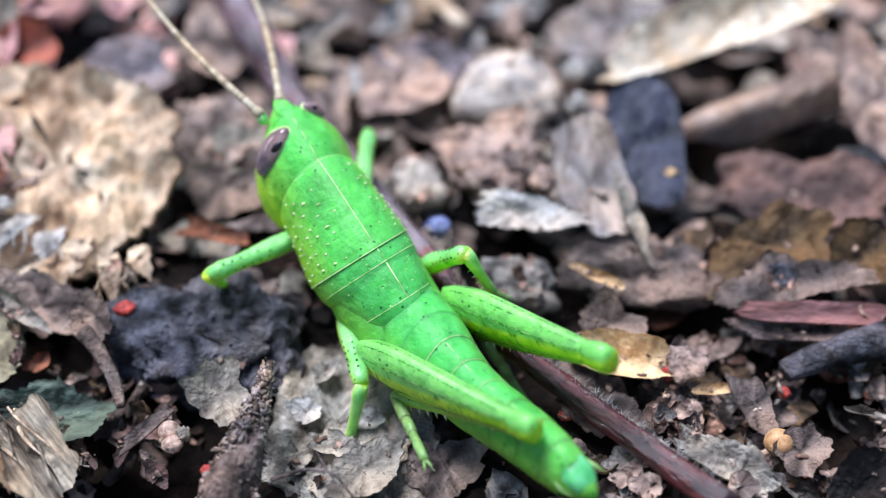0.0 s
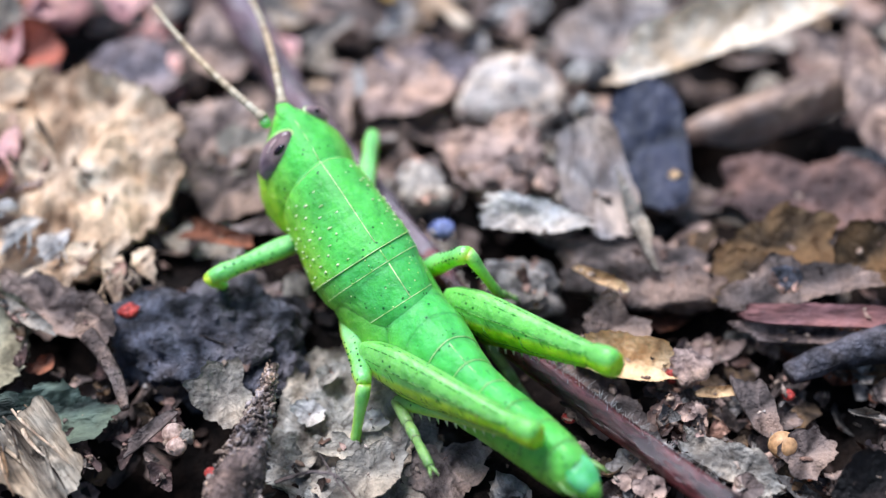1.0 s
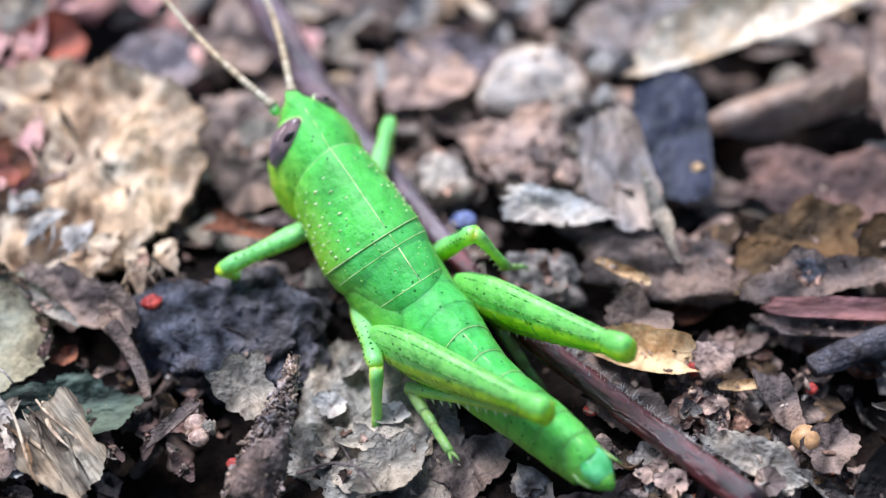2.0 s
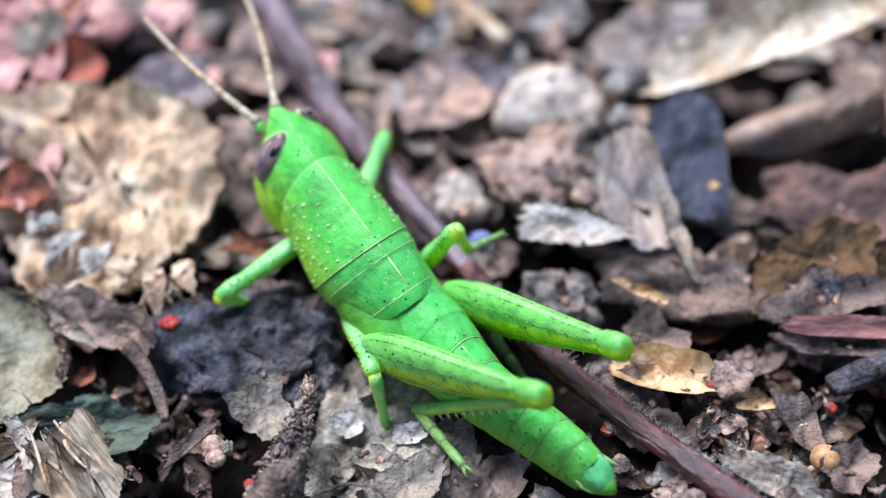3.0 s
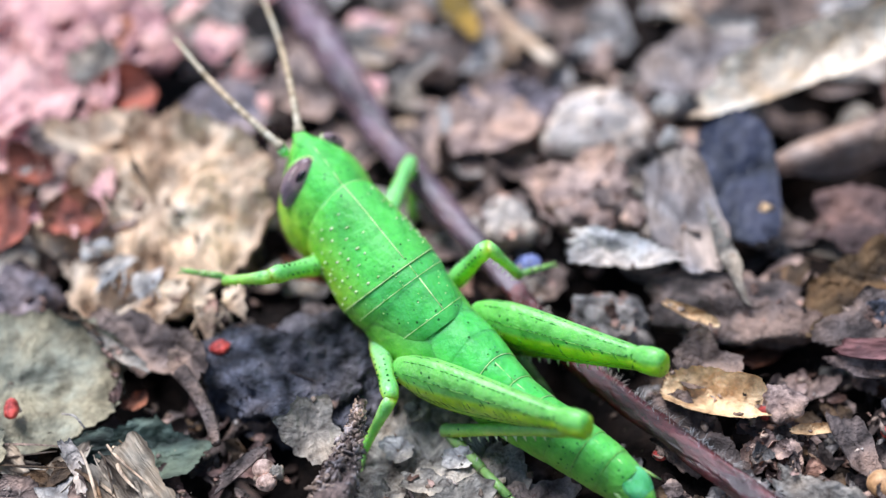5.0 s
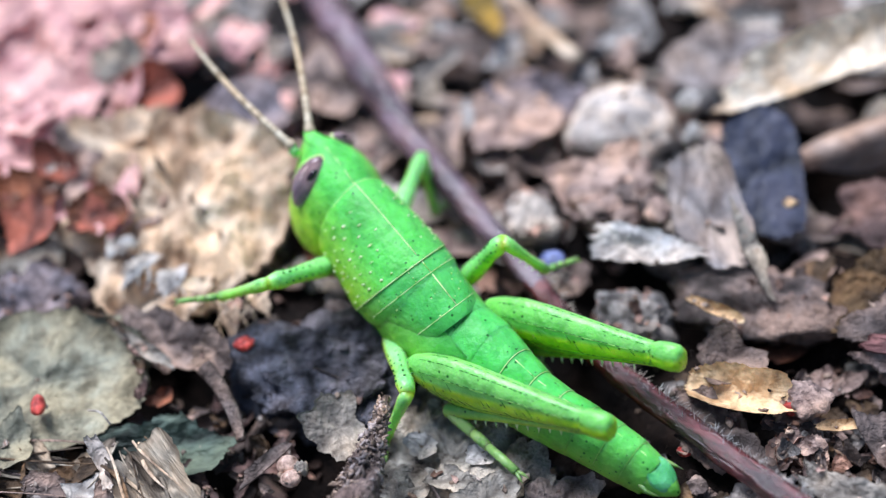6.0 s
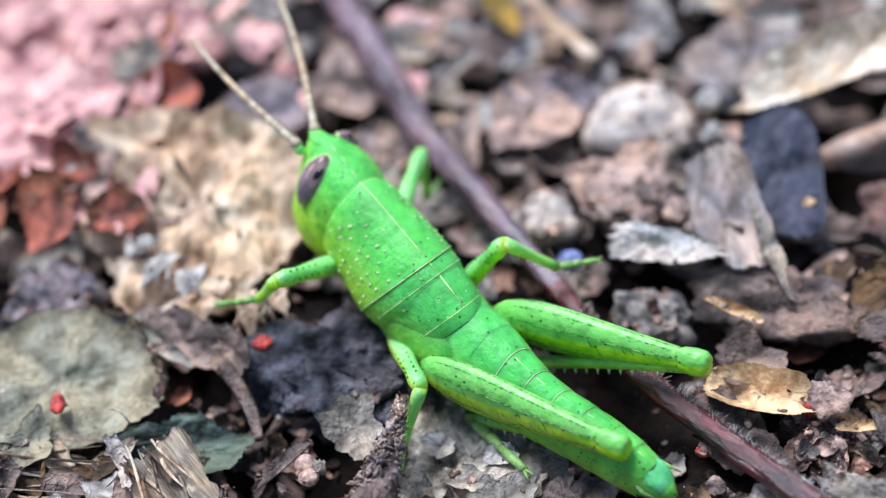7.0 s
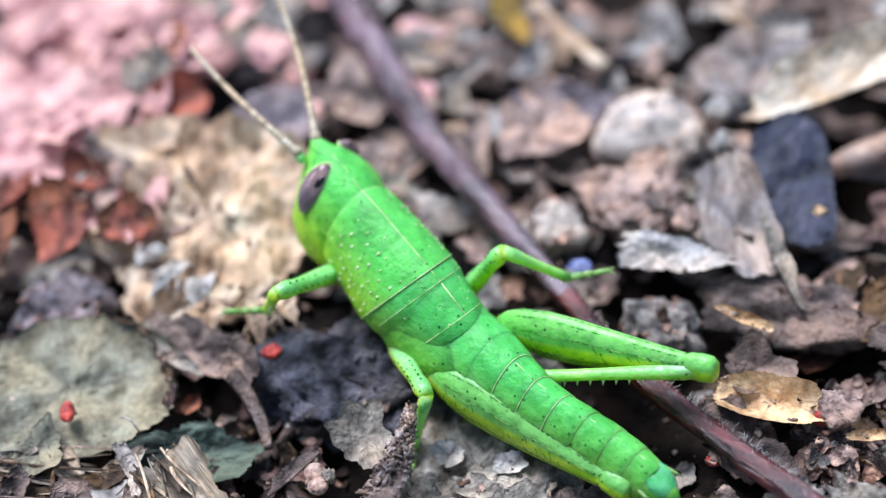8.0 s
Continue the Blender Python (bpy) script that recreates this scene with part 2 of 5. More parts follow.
ANTENNA = litter_material("banded_antenna", lin(166, 148, 116), lin(224, 208, 176), 0.5, 0.03, 0.5, 0.2, (1, 0.05, 0.05), vary=0.05, stain=0.2, mottle=0.45)
PUPIL = litter_material("dark_violet_eye", lin(22, 16, 26), lin(40, 30, 42), 0.15, 0.02, 0.5, 0.1, vary=0.05, stain=0.3, mottle=0.45, gloss=0.5)
# pale colour for the sky's reflection painted on the eye
SHEEN = litter_material("pale_lilac_eye_reflection", lin(150, 128, 132), lin(206, 184, 184), 0.12, 0.002, 1.0, 1.0, vary=0.05, stain=0.1, mottle=0.2, gloss=0.5)
EYE = litter_material("grey_violet_eye", lin(104, 86, 95), lin(172, 150, 153), 0.1, 0.002, 1.6, 1.2, (1, 1, 0.4), vary=0.05, stain=0.1, mottle=0.2, gloss=0.5)


# ---------------------------------------------------------------- builders
def part(name, shape, material, parent=None, label="", smooth=True):
    """Links vertices (in mm) and faces as one mesh object."""
    verts, faces = shape
    data = bpy.data.meshes.new(name)
    data.from_pydata([tuple(c * MM for c in v) for v in verts], [], [tuple(f) for f in faces])
    data.validate()
    if smooth:
        data.polygons.foreach_set("use_smooth", [True] * len(data.polygons))
    data.materials.append(material)
    ob = new(name, data)
    if parent is not None:
        ob.parent = parent
    if label:
        ob["label"] = label
    return ob


def join(*shapes):
    verts, faces = [], []
    for v, f in shapes:
        n = len(verts)
        verts += [tuple(p) for p in v]
        faces += [tuple(i + n for i in q) for q in f]
    return verts, faces


def moved(shape, m):
    return [tuple(m @ Vector(v)) for v in shape[0]], shape[1]


def loft(rings, caps=True):
    """Skins closed rings of equal count."""
    n = len(rings[0])
    verts = [tuple(p) for r in rings for p in r]
    faces = [(i * n + j, i * n + (j + 1) % n, (i + 1) * n + (j + 1) % n, (i + 1) * n + j) for i in range(len(rings) - 1) for j in range(n)]
    if caps:
        for base, ring, flip in ((0, rings[0], True), ((len(rings) - 1) * n, rings[-1], False)):
            verts.append(tuple(np.mean(np.array(ring), axis=0)))
            k = len(verts) - 1
            faces += [(base + (j + 1) % n, base + j, k) if flip else (base + j, base + (j + 1) % n, k) for j in range(n)]
    return verts, faces


def tube(points, radii, n=10, wobble=0.0, seed=0, flat=1.0):
    pts = [Vector(p) for p in points]
    rings = []
    for i, p in enumerate(pts):
        d = (pts[min(i + 1, len(pts) - 1)] - pts[max(i - 1, 0)]).normalized()
        side = d.cross(Vector((0, 0, 1)))
        side = Vector((0, 1, 0)) if side.length < 1e-3 else side.normalized()
        up = side.cross(d)
        ring = []
        for j in range(n):
            a = 2 * math.pi * j / n
            r = radii[i] * (1 + wobble * noise.noise(Vector((p.x * 0.8 + seed, p.y * 0.8 + math.cos(a), p.z * 0.8 + math.sin(a)))))
            ring.append(p + side * (math.cos(a) * r) + up * (math.sin(a) * r * flat))
        rings.append(ring)
    return loft(rings)


def curve_points(knots, count):
    """A smooth line of count points through the knots."""
    k = np.array(knots, float)
    s = np.concatenate([[0], np.cumsum(np.linalg.norm(np.diff(k, axis=0), axis=1))])
    u = np.linspace(0, s[-1], count)
    line = np.array([np.interp(u, s, k[:, c]) for c in range(k.shape[1])]).T
    for _ in range(3):
        line[1:-1] = (line[:-2] + 2 * line[1:-1] + line[2:]) / 4
    return line


def blob(rx, ry, rz, seed=0, rough=0.0, grain=1.0, sub=3, fine=0.0):
    """A lump: a ball pushed in and out by noise."""
    bm = bmesh.new()
    bmesh.ops.create_icosphere(bm, subdivisions=sub, radius=1)
    off = Vector((seed * 7.3, seed * 3.1, seed * 1.7))
    verts = []
    for v in bm.verts:
        k = 1 + rough * noise.fractal(v.co * grain + off, 0.9, 2.1, 4) + fine * noise.noise(v.co * 9 + off)
        verts.append((v.co.x * k * rx, v.co.y * k * ry, v.co.z * k * rz))
    faces = [tuple(v.index for v in f.verts) for f in bm.faces]
    bm.free()
    return verts, faces


def sheet(length, width, seed=0, curl=0.0, bend=0.0, jag=0.25, thick=0.12, bumps=0.25, square=2.6, rings=6, seg=34, soft=1.0, cuts=5):
    """A torn flake of leaf or bark: ragged outline, curled, buckled, with real thickness."""
    off = Vector((seed * 5.7, seed * 2.9, seed * 9.1))
    rnd = random.Random(seed * 13 + 5)
    breaks = [(rnd.uniform(0, 2 * math.pi), rnd.uniform(0.62, 1.0)) for _ in range(cuts)]
    top, low = [], []
    for i in range(rings + 1):
        q = i / rings
        for j in range(seg):
            a = 2 * math.pi * j / seg
            c, s = math.cos(a), math.sin(a)
            r = (abs(c) ** square + abs(s) ** square) ** (-1 / square)
            for turn, reach in breaks:
                if math.cos(a - turn) > 0.3:
                    r = min(r, reach / math.cos(a - turn))
            edge = 1 + jag * (1.1 * noise.noise(Vector((c * 1.2, s * 1.2, 0)) + off) + 0.4 * noise.noise(Vector((c * 3.5, s * 3.5, 3)) + off) + 0.26 * noise.noise(Vector((c * 10, s * 10, 6)) + off) + 0.26 * noise.noise(Vector((c * 31, s * 31, 9)) + off))
            x, y = c * r * q * edge, s * r * q * edge
            X, Y = x * length / 2, y * width / 2
            z = curl * y * y + bend * x * x + bumps * (noise.noise(Vector((X * 0.55, Y * 0.55, 0)) + off) + soft * (0.7 * noise.noise(Vector((X * 1.3, Y * 1.3, 4)) + off) + 0.4 * noise.noise(Vector((X * 2.9, Y * 2.9, 8)) + off)))
            t = thick * (1 - 0.6 * q * q)
            top.append((X, Y, z + t / 2))
            low.append((X, Y, z - t / 2))
    n = len(top)
    faces = []
    for i in range(rings):
        for j in range(seg):
            a, b, c, d = i * seg + j, i * seg + (j + 1) % seg, (i + 1) * seg + (j + 1) % seg, (i + 1) * seg + j
            faces += [(a, d, c, b)[::-1], (a + n, d + n, c + n, b + n)]
    e = rings * seg
    faces += [(e + j, e + n + j, e + n + (j + 1) % seg, e + (j + 1) % seg) for j in range(seg)]
    return top + low, faces


def fibres(name, label, material, m, length, width, count, seed, thick=0.16, fan=0.25):
    """A bundle of split strands lying side by side, each a part."""
    rnd = random.Random(seed)
    bundle = tagged(new(name), label, "wood", "leaf litter")
    bundle.matrix_basis = Matrix.Translation(m.translation * MM) @ m.to_3x3().to_4x4()
    for i in range(count):
        y = (i / max(1, count - 1) - 0.5) * width
        l = length * rnd.uniform(0.6, 1.05)
        x0 = -length / 2 + rnd.uniform(0, 0.15) * length
        lift = rnd.uniform(-0.3, 0.4)
        line = [(x0 + l * u, y * (1 + fan * u) + 0.3 * math.sin(u * 3 + i * 1.7), lift + 0.4 * math.sin(u * 2.4 + i * 1.3)) for u in np.linspace(0, 1, 11)]
        r = thick * rnd.uniform(0.6, 1.7)
        part("strand", tube(line, [r * (1.1 - 1.3 * abs(u - 0.4) ** 1.3) for u in np.linspace(0, 1, 11)], 8, 0.7, seed + i, rnd.uniform(0.25, 0.6)), rnd.choice(material) if isinstance(material, tuple) else material, bundle)


# hollows in the litter: centre, radius, depth
DIPS = ((4.1, 0.4, 2.8, 4.5), (7.2, -0.3, 1.6, 3), (-12.9, -12.8, 2.6, 5), (-12.4, -8.6, 1.8, 3.5), (-16.5, -5.8, 2.2, 2), (1.1, -6.4, 2.6, 4), (14.4, 11.4, 3.0, 7), (16.5, 7.0, 2.8, 7), (-4.4, -10.4, 3.8, 1.3), (11.0, 9.4, 1.9, 5), (-21.3, 21.4, 1.3, 4), (-14.4, 19.4, 1.5, 4), (-29.3, 4.0, 1.2, 3), (9.1, 4.1, 1.6, 1.6), (15.3, -9.2, 2.2, 3), (8.3, 18.9, 2.4, 1.8), (-9.6, -10.9, 1.8, 1.6), (-19.1, -4.6, 2, 4), (-0.9, -3.0, 1.4, 2))


def ground_height(x, y):
    """Height of the soil, in mm."""
    h = 0.9 * noise.noise(Vector((x / 8, y / 8, 0.3))) + 0.45 * noise.noise(Vector((x / 2.6, y / 2.6, 5))) + 0.2 * noise.noise(Vector((x / 0.9, y / 0.9, 9))) - 0.9
    for cx, cy, r, d in DIPS:
        h -= d * math.exp(-((x - cx) ** 2 + (y - cy) ** 2) / (r * r))
    far = math.hypot(x, y)
    return h + 6 * noise.noise(Vector((x / 170, y / 170, 2))) * min(1, max(0, far - 80) / 200)


def in_hollow(x, y):
    return any(math.hypot(x - cx, y - cy) < r for cx, cy, r, d in DIPS)


# ---------------------------------------------------------------- ground
def build_ground():
    n, k = 261, 9.2
    reach = 30000 / math.sinh(k)
    line = [reach * math.sinh(k * (2 * i / (n - 1) - 1)) for i in range(n)]
    verts = [(x, y, ground_height(x, y)) for y in line for x in line]
    faces = [(j * n + i, j * n + i + 1, (j + 1) * n + i + 1, (j + 1) * n + i) for j in range(n - 1) for i in range(n - 1)]
    tagged(part("ground", (verts, faces), SOIL), "dark damp forest soil under leaf litter", "ground", kind="structure")


build_ground()

CRUMB_SPOTS = []
CLEAR = []          # ground that the larger pieces cover


def thing(name, shape, material, m, label, category, group="", kind=""):
    """One loose piece at the pose m (millimetres)."""
    ob = part(name, shape, material)
    ob.matrix_basis = Matrix.Translation(m.translation * MM) @ m.to_3x3().to_4x4()
    if len(shape[0]) > 60:
        CRUMB_SPOTS.extend(m @ Vector(shape[0][i]) for i in range(7, len(shape[0]) // 2, max(9, len(shape[0]) // 24)))
    return tagged(ob, label, category, group, kind)


def flake(name, label, material, x, y, z, length, width, turn=0, tip=0, lean=0, curl=0.0, bend=0.0, jag=0.25, thick=0.14, bumps=0.3, seed=1, square=2.6, category="leaf piece", soft=0.7, cuts=5):
    """A flat piece. tip raises its far side, lean its right side, in degrees."""
    fine = max(length, width) > 4
    shape = sheet(length, width, seed, curl, bend, jag, thick, bumps, square, 18 if fine else 9, 130 if fine else 64, soft, cuts)
    m = pose(x, y, z, tip, -lean, 0) @ pose(0, 0, 0, 0, 0, turn)
    if length * width > 4.5 or name == "leaf_fragment":
        CLEAR.append((x, y, 0.4 * math.sqrt(length * width)))
    return thing(name, shape, material, m, label, category, "leaf litter")


def belongs(ob, whole):
    """Makes ob, where it lies, a part of the thing whole."""
    for key in ("category", "group"):
        if key in ob:
            del ob[key]
    ob.parent = whole
    ob.matrix_parent_inverse = whole.matrix_basis.inverted()


def top_of(ob, x, y):
    """Height of the thing at x, y, in mm."""
    spots = [ob.matrix_basis @ v.co / MM for v in ob.data.vertices]
    near = sorted(spots, key=lambda p: (p.x - x) ** 2 + (p.y - y) ** 2)[:6]
    return max(p.z for p in near)


def lump(name, label, material, x, y, z, rx, ry, rz, turn=0, tip=0, rough=0.45, grain=1.2, fine=0.05, seed=1, sub=4, category="debris"):
    return thing(name, blob(rx, ry, rz, seed, rough, grain, sub, fine), material, pose(x, y, z, tip, 0, turn), label, category, "leaf litter")


# ---------------------------------------------------------------- the larger pieces of litter, far to near
flake("dead_leaf", "large rosy pink dead leaf with crumbled surface", ROSE, -27.6, 18.2, 2.4, 19, 14.5, 20, 12, 0, 0.6, 0.3, 0.3, 0.25, 1.0, 3, soft=0.4)
flake("dead_leaf", "large rosy pink dead leaf lying beyond another", ROSE, -31.46, 26.5, 3.2, 18, 10, -8, 14, 0, 0.6, 0.3, 0.3, 0.25, 1.0, 203, soft=0.4)
flake("dead_leaf", "dull rose dead leaf over a brown one", ROSE, -27.0, 9.0, 2.4, 8.5, 7.5, -20, 16, 6, 0.6, 0.3, 0.35, 0.2, 0.7, 4, soft=0.5)
for k in range(9):
    flake("leaf_fragment", "rust-red crumbled scrap of dead leaf", (RUST, EMBER)[k % 2], -29.8 + 1.05 * k, 3.0 + 2.2 * math.sin(2.3 * k), 2.3 + 0.2 * (k % 3), 3.0 + 0.3 * (k % 4), 2.0 + 0.3 * (k % 3), 47 * k, 20, 8, 0.6, 0.3, 0.4, 0.14, 0.4, 460 + k, soft=0.4)
flake("leaf_fragment", "orange-rust curled scrap of dead leaf", EMBER, -21.6, 11.2, 2.9, 4.0, 2.6, 4, 24, 4, 0.7, 0.3, 0.25, 0.12, 0.3, 5, soft=0.4, cuts=0)
flake("leaf_fragment", "rust-red scrap of dead leaf", EMBER, -24.6, 5.2, 3.2, 2.8, 2.0, -15, 30, -5, 0.6, 0.3, 0.4, 0.12, 0.3, 6, soft=0.4)
flake("dead_leaf", "lilac-grey dead leaf in a dim gap", LILAC, -16.2, 11.0, 1.6, 6.0, 5.0, 20, 16, 0, 0.6, 0.3, 0.3, 0.16, 0.5, 700, soft=0.4)
flake("dead_leaf", "mauve dead leaf in a dim gap", MAUVE, -12.6, 14.0, 1.4, 6.0, 4.6, -30, 16, 0, 0.6, 0.3, 0.3, 0.16, 0.5, 701, soft=0.4)
tan_slab = flake("bark_piece", "tan fibrous slab of rotten bark with frayed edge", TAN, -18.08, 2.98, 1.9, 9.8, 11.0, -38, 20, 4, 0.5, 0.3, 0.22, 0.9, 1.3, 7, 2.4, category="bark", soft=0.6, cuts=0)
# dark strips laid on the slab in place of its shaded cracks
for k, (fx, fy, fl, ft) in enumerate(((-18.9, 4.4, 2.0, -62), (-16.9, 2.2, 1.8, -58), (-15.4, 0.6, 1.2, -66), (-20.2, 2.9, 1.1, -48))):
    flake("leaf_fragment", "slender dark brown strip standing in for a bark crack", OLIVE, fx, fy, 2.0 + 0.35 * fy, fl, 0.36, ft, 20, 4, 0.2, 0.1, 0.4, 0.08, 0.12, 140 + k)
for k, (fx, fy, fz, ft, fl) in enumerate(((-19.2, -0.5, 1.9, -128, 2.6), (-17.6, -1.2, 1.8, -112, 2.2), (-16.2, -2.3, 1.7, -104, 2.8), (-14.6, -2.9, 1.6, -84, 3.0), (-13.4, -2.2, 1.6, -70, 2.4), (-20.3, 0.6, 2.0, -140, 2.0))):
    shred = flake("bark_shred", "torn fibrous point", WHITE if k in (0, 1, 5) else TAN, fx, fy, fz, fl, 1.3, ft, 6, 0, 0.3, -0.3, 0.45, 0.2, 0.3, 150 + k, 1.3, category="bark")
    belongs(shred, tan_slab)
for k, (fx, fy, fz, ft) in enumerate(((-19.2, -1.0, 1.9, -128), (-17.3, -1.9, 1.7, -108), (-14.4, -3.5, 1.5, -86))):
    fibres("frayed_fibres", "pale frayed plant fibres at a bark edge", WHITE if k < 2 else TAN, pose(fx, fy, fz - 0.1, 0, 22, ft), 1.5, 1.1, 12, 60 + k, 0.03, 0.4)
lump("fuzzy_lump", "grey fuzzy lump of mouldy litter", LILAC, -24.22, -1.82, 0.6, 2.2, 2.0, 1.6, 0, 0, 0.4, 1.6, 0.1, 8)
sage_leaf = flake("dead_leaf", "pale beige-green dead leaf with a torn brown edge", SAGE, -22.3, -6.9, 1.0, 10.0, 6.4, 12, 10, -6, 0.5, 0.4, 0.18, 0.16, 0.5, 9, soft=0.5, cuts=0)
for k, (fx, fy, fl, ft) in enumerate(((-19.3, -4.4, 1.5, -40), (-18.5, -5.2, 1.4, -56), (-18.0, -6.1, 1.2, -70), (-17.8, -7.0, 1.1, -84), (-20.5, -3.7, 1.3, -20))):
    belongs(flake("torn_edge", "crumbling brown edge", (OLIVE, UMBER)[k % 2], fx, fy, top_of(sage_leaf, fx, fy) + 0.05, fl, 0.5, ft, 8, 0, 0.4, 0.2, 0.5, 0.1, 0.2, 230 + k, category="leaf"), sage_leaf)
lump("red_seed", "small scarlet seed lying on a pale leaf", SEED, -21.57, -8.83, 1.9, 0.3, 0.55, 0.28, 15, 0, 0.15, 1, 0.02, 10, 3, category="seed")
flake("leaf_fragment", "pale ragged scrap of dead leaf", SAGE, -22.57, -10.36, 1.2, 3.4, 2.4, 40, 18, 0, 0.4, 0.3, 0.4, 0.12, 0.3, 11)
flake("bark_flake", "mauve-grey crumpled flake with a pale rim", MAUVE, -17.32, -4.59, 1.0, 5.8, 2.8, -24, 26, 4, 0.7, 0.3, 0.35, 0.2, 0.4, 12)
flake("leaf_fragment", "long pale splinter of dead leaf", PALE, -17.70, -5.53, 1.5, 3.6, 0.8, -32, 20, 0, 0.3, 0.2, 0.35, 0.14, 0.2, 13)
flake("leaf_fragment", "mauve pointed torn tip of a dead leaf", MAUVE, -14.63, -5.71, 1.7, 2.6, 1.8, -70, 30, 10, 0.4, 0.3, 0.4, 0.12, 0.2, 14, 1.6)
lump("red_seed", "small bright red seed between bark pieces", SEED, -13.55, -5.08, 1.5, 0.45, 0.34, 0.3, 20, 0, 0.25, 1, 0.03, 11, 3, category="seed")
lump("charcoal_lump", "large blue-black lump of charred wood", COAL, -10.32, -5.16, -0.2, 3.6, 2.9, 1.9, 10, 10, 0.45, 1.3, 0.06, 12, 5, category="charcoal")
lump("charcoal_lump", "small black lump of charred wood", COAL, -7.62, -6.43, -0.4, 1.6, 1.6, 1.1, 30, 0, 0.5, 1.3, 0.06, 13, 4, category="charcoal")


def char_crust(lumps, shade, words):
    """Broken crust on charred wood or soil."""
    rnd = random.Random(61)
    grain = [blob(1, 0.7, 0.5, 30 + i, 1.0, 1.6, 1) for i in range(5)]
    for lumped in lumps:
        bits, verts = [], [v.co / MM for v in lumped.data.vertices if v.normal.z > 0.15]
        for i in range(int(len(verts) * 0.14)):
            s = 0.07 + 0.26 * rnd.random() ** 2.5
            bits.append(moved(grain[i % 5], Matrix.Translation(rnd.choice(verts)) @ pose(0, 0, 0, rnd.gauss(0, 25), rnd.gauss(0, 25), rnd.uniform(0, 360)) @ Matrix.Diagonal((s, s, s * 0.7, 1))))
        tagged(part("crust", join(*bits), shade, lumped, words, False), kind="stuff")


char_crust([ob for ob in bpy.data.objects if ob.name.startswith("charcoal_lump")], COAL, "broken crust of char")
flake("leaf_fragment", "rust-brown curled strip of dead leaf", RUST, -10.30, -0.26, 1.1, 4.4, 1.5, -8, 18, 0, 1.0, 0.2, 0.3, 0.16, 0.3, 15)
flake("leaf_fragment", "mauve curved dead leaf flake", MAUVE, -11.69, 7.03, 1.0, 5.6, 5.0, 30, 16, 0, 0.8, 0.5, 0.35, 0.16, 0.6, 16)
flake("leaf_fragment", "mauve-brown torn leaf flake", MAUVE, -8.87, -3.19, 0.6, 4.0, 2.4, 10, 10, 0, 0.5, 0.4, 0.35, 0.16, 0.4, 17)
flake("leaf_fragment", "grey-green torn leaf flake", MOSS, -15.9, -9.5, 0.1, 5.2, 2.7, 14, 24, -6, 0.6, 0.4, 0.4, 0.16, 0.5, 18)
flake("bark_flake", "curled split bark flake with pale and brown stripes", STRIPE, -16.0, -12.5, 0.8, 4.6, 3.0, -48, 16, -8, 1.1, 0.2, 0.24, 0.22, 0.3, 80, 3.2, category="bark")
flake("bark_flake", "white bleached flake of split bark", WHITE, -18.2, -12.6, 0.7, 3.4, 2.2, -52, 14, -4, 0.6, 0.2, 0.3, 0.2, 0.25, 81, 3, category="bark")
fibres("splintered_wood", "splintered strip of pale rotten wood", (TAN, OLIVE, STRIPE, STRIPE), pose(-16.4, -12.2, 1.3, 0, 7, -50), 3.8, 2.0, 12, 82, 0.05, 0.05)
fibres("splintered_wood", "brown fibrous strip of rotten wood", (OLIVE, TAUPE, STRIPE), pose(-22.14, -12.04, 0.8, 0, 4, -6), 7.0, 3.2, 30, 90, 0.05)
for k in range(9):
    flake("leaf_fragment", "brown flaking scrap of rotten wood", (OLIVE, STRIPE, TAUPE)[k % 3], -24.6 + 0.85 * k, -11.6 + 0.9 * math.sin(2.1 * k), 0.7 + 0.12 * (k % 3), 2.6, 1.3, 35 * k, 14, 6, 0.4, 0.2, 0.3, 0.16, 0.3, 760 + k)
flake("wood_chip", "grey-brown straight-sided wood chip", TAUPE, -11.95, -10.99, 0.6, 2.8, 0.62, 42, 20, 0, 0.1, 0.1, 0.15, 0.3, 0.1, 19, 4, category="wood chip")
flake("bark_flake", "light grey ragged flake of bark", PALE, -8.89, -9.37, 1.0, 2.7, 3.2, 20, 26, -8, 0.5, 0.3, 0.35, 0.3, 0.4, 20)
broad_slab = flake("bark_piece", "broad grey-beige slab of weathered bark", SLAB, -4.5, -9.6, -0.8, 7.2, 10.4, -10, 6, 3, 0.4, 0.3, 0.2, 0.5, 0.6, 21, 3, category="bark", soft=1.0)
for k, (fx, fy, fl, fw, ft) in enumerate(((-5.6, -9.2, 1.8, 1.2, 30), (-4.3, -11.0, 2.2, 1.3, -25), (-5.9, -11.4, 1.6, 1.1, 70), (-3.0, -10.0, 1.5, 1.0, 10), (-4.9, -12.6, 1.7, 1.2, -60), (-5.0, -7.6, 1.5, 1.0, 45), (-2.6, -11.4, 1.3, 0.9, 85))):
    belongs(flake("bark_scale", "peeling whitish scale", (WHITE, PALE, SLAB)[k % 3], fx, fy, top_of(broad_slab, fx, fy) + 0.06, fl, fw, ft, 7, 2, 0.3, 0.2, 0.45, 0.08, 0.2, 240 + k, category="bark"), broad_slab)
flake("bark_flake", "pale speckled flake of weathered bark", PALE, -3.1, -12.4, 0.1, 3.4, 2.4, 15, 10, 2, 0.3, 0.3, 0.28, 0.3, 0.3, 222, 3, category="bark")
flake("bark_piece", "grey-beige slab of weathered bark", GREY, -2.14, -11.68, -1.0, 4.6, 4.6, 24, 6, -4, 0.4, 0.4, 0.3, 0.4, 0.5, 22, 3, category="bark")
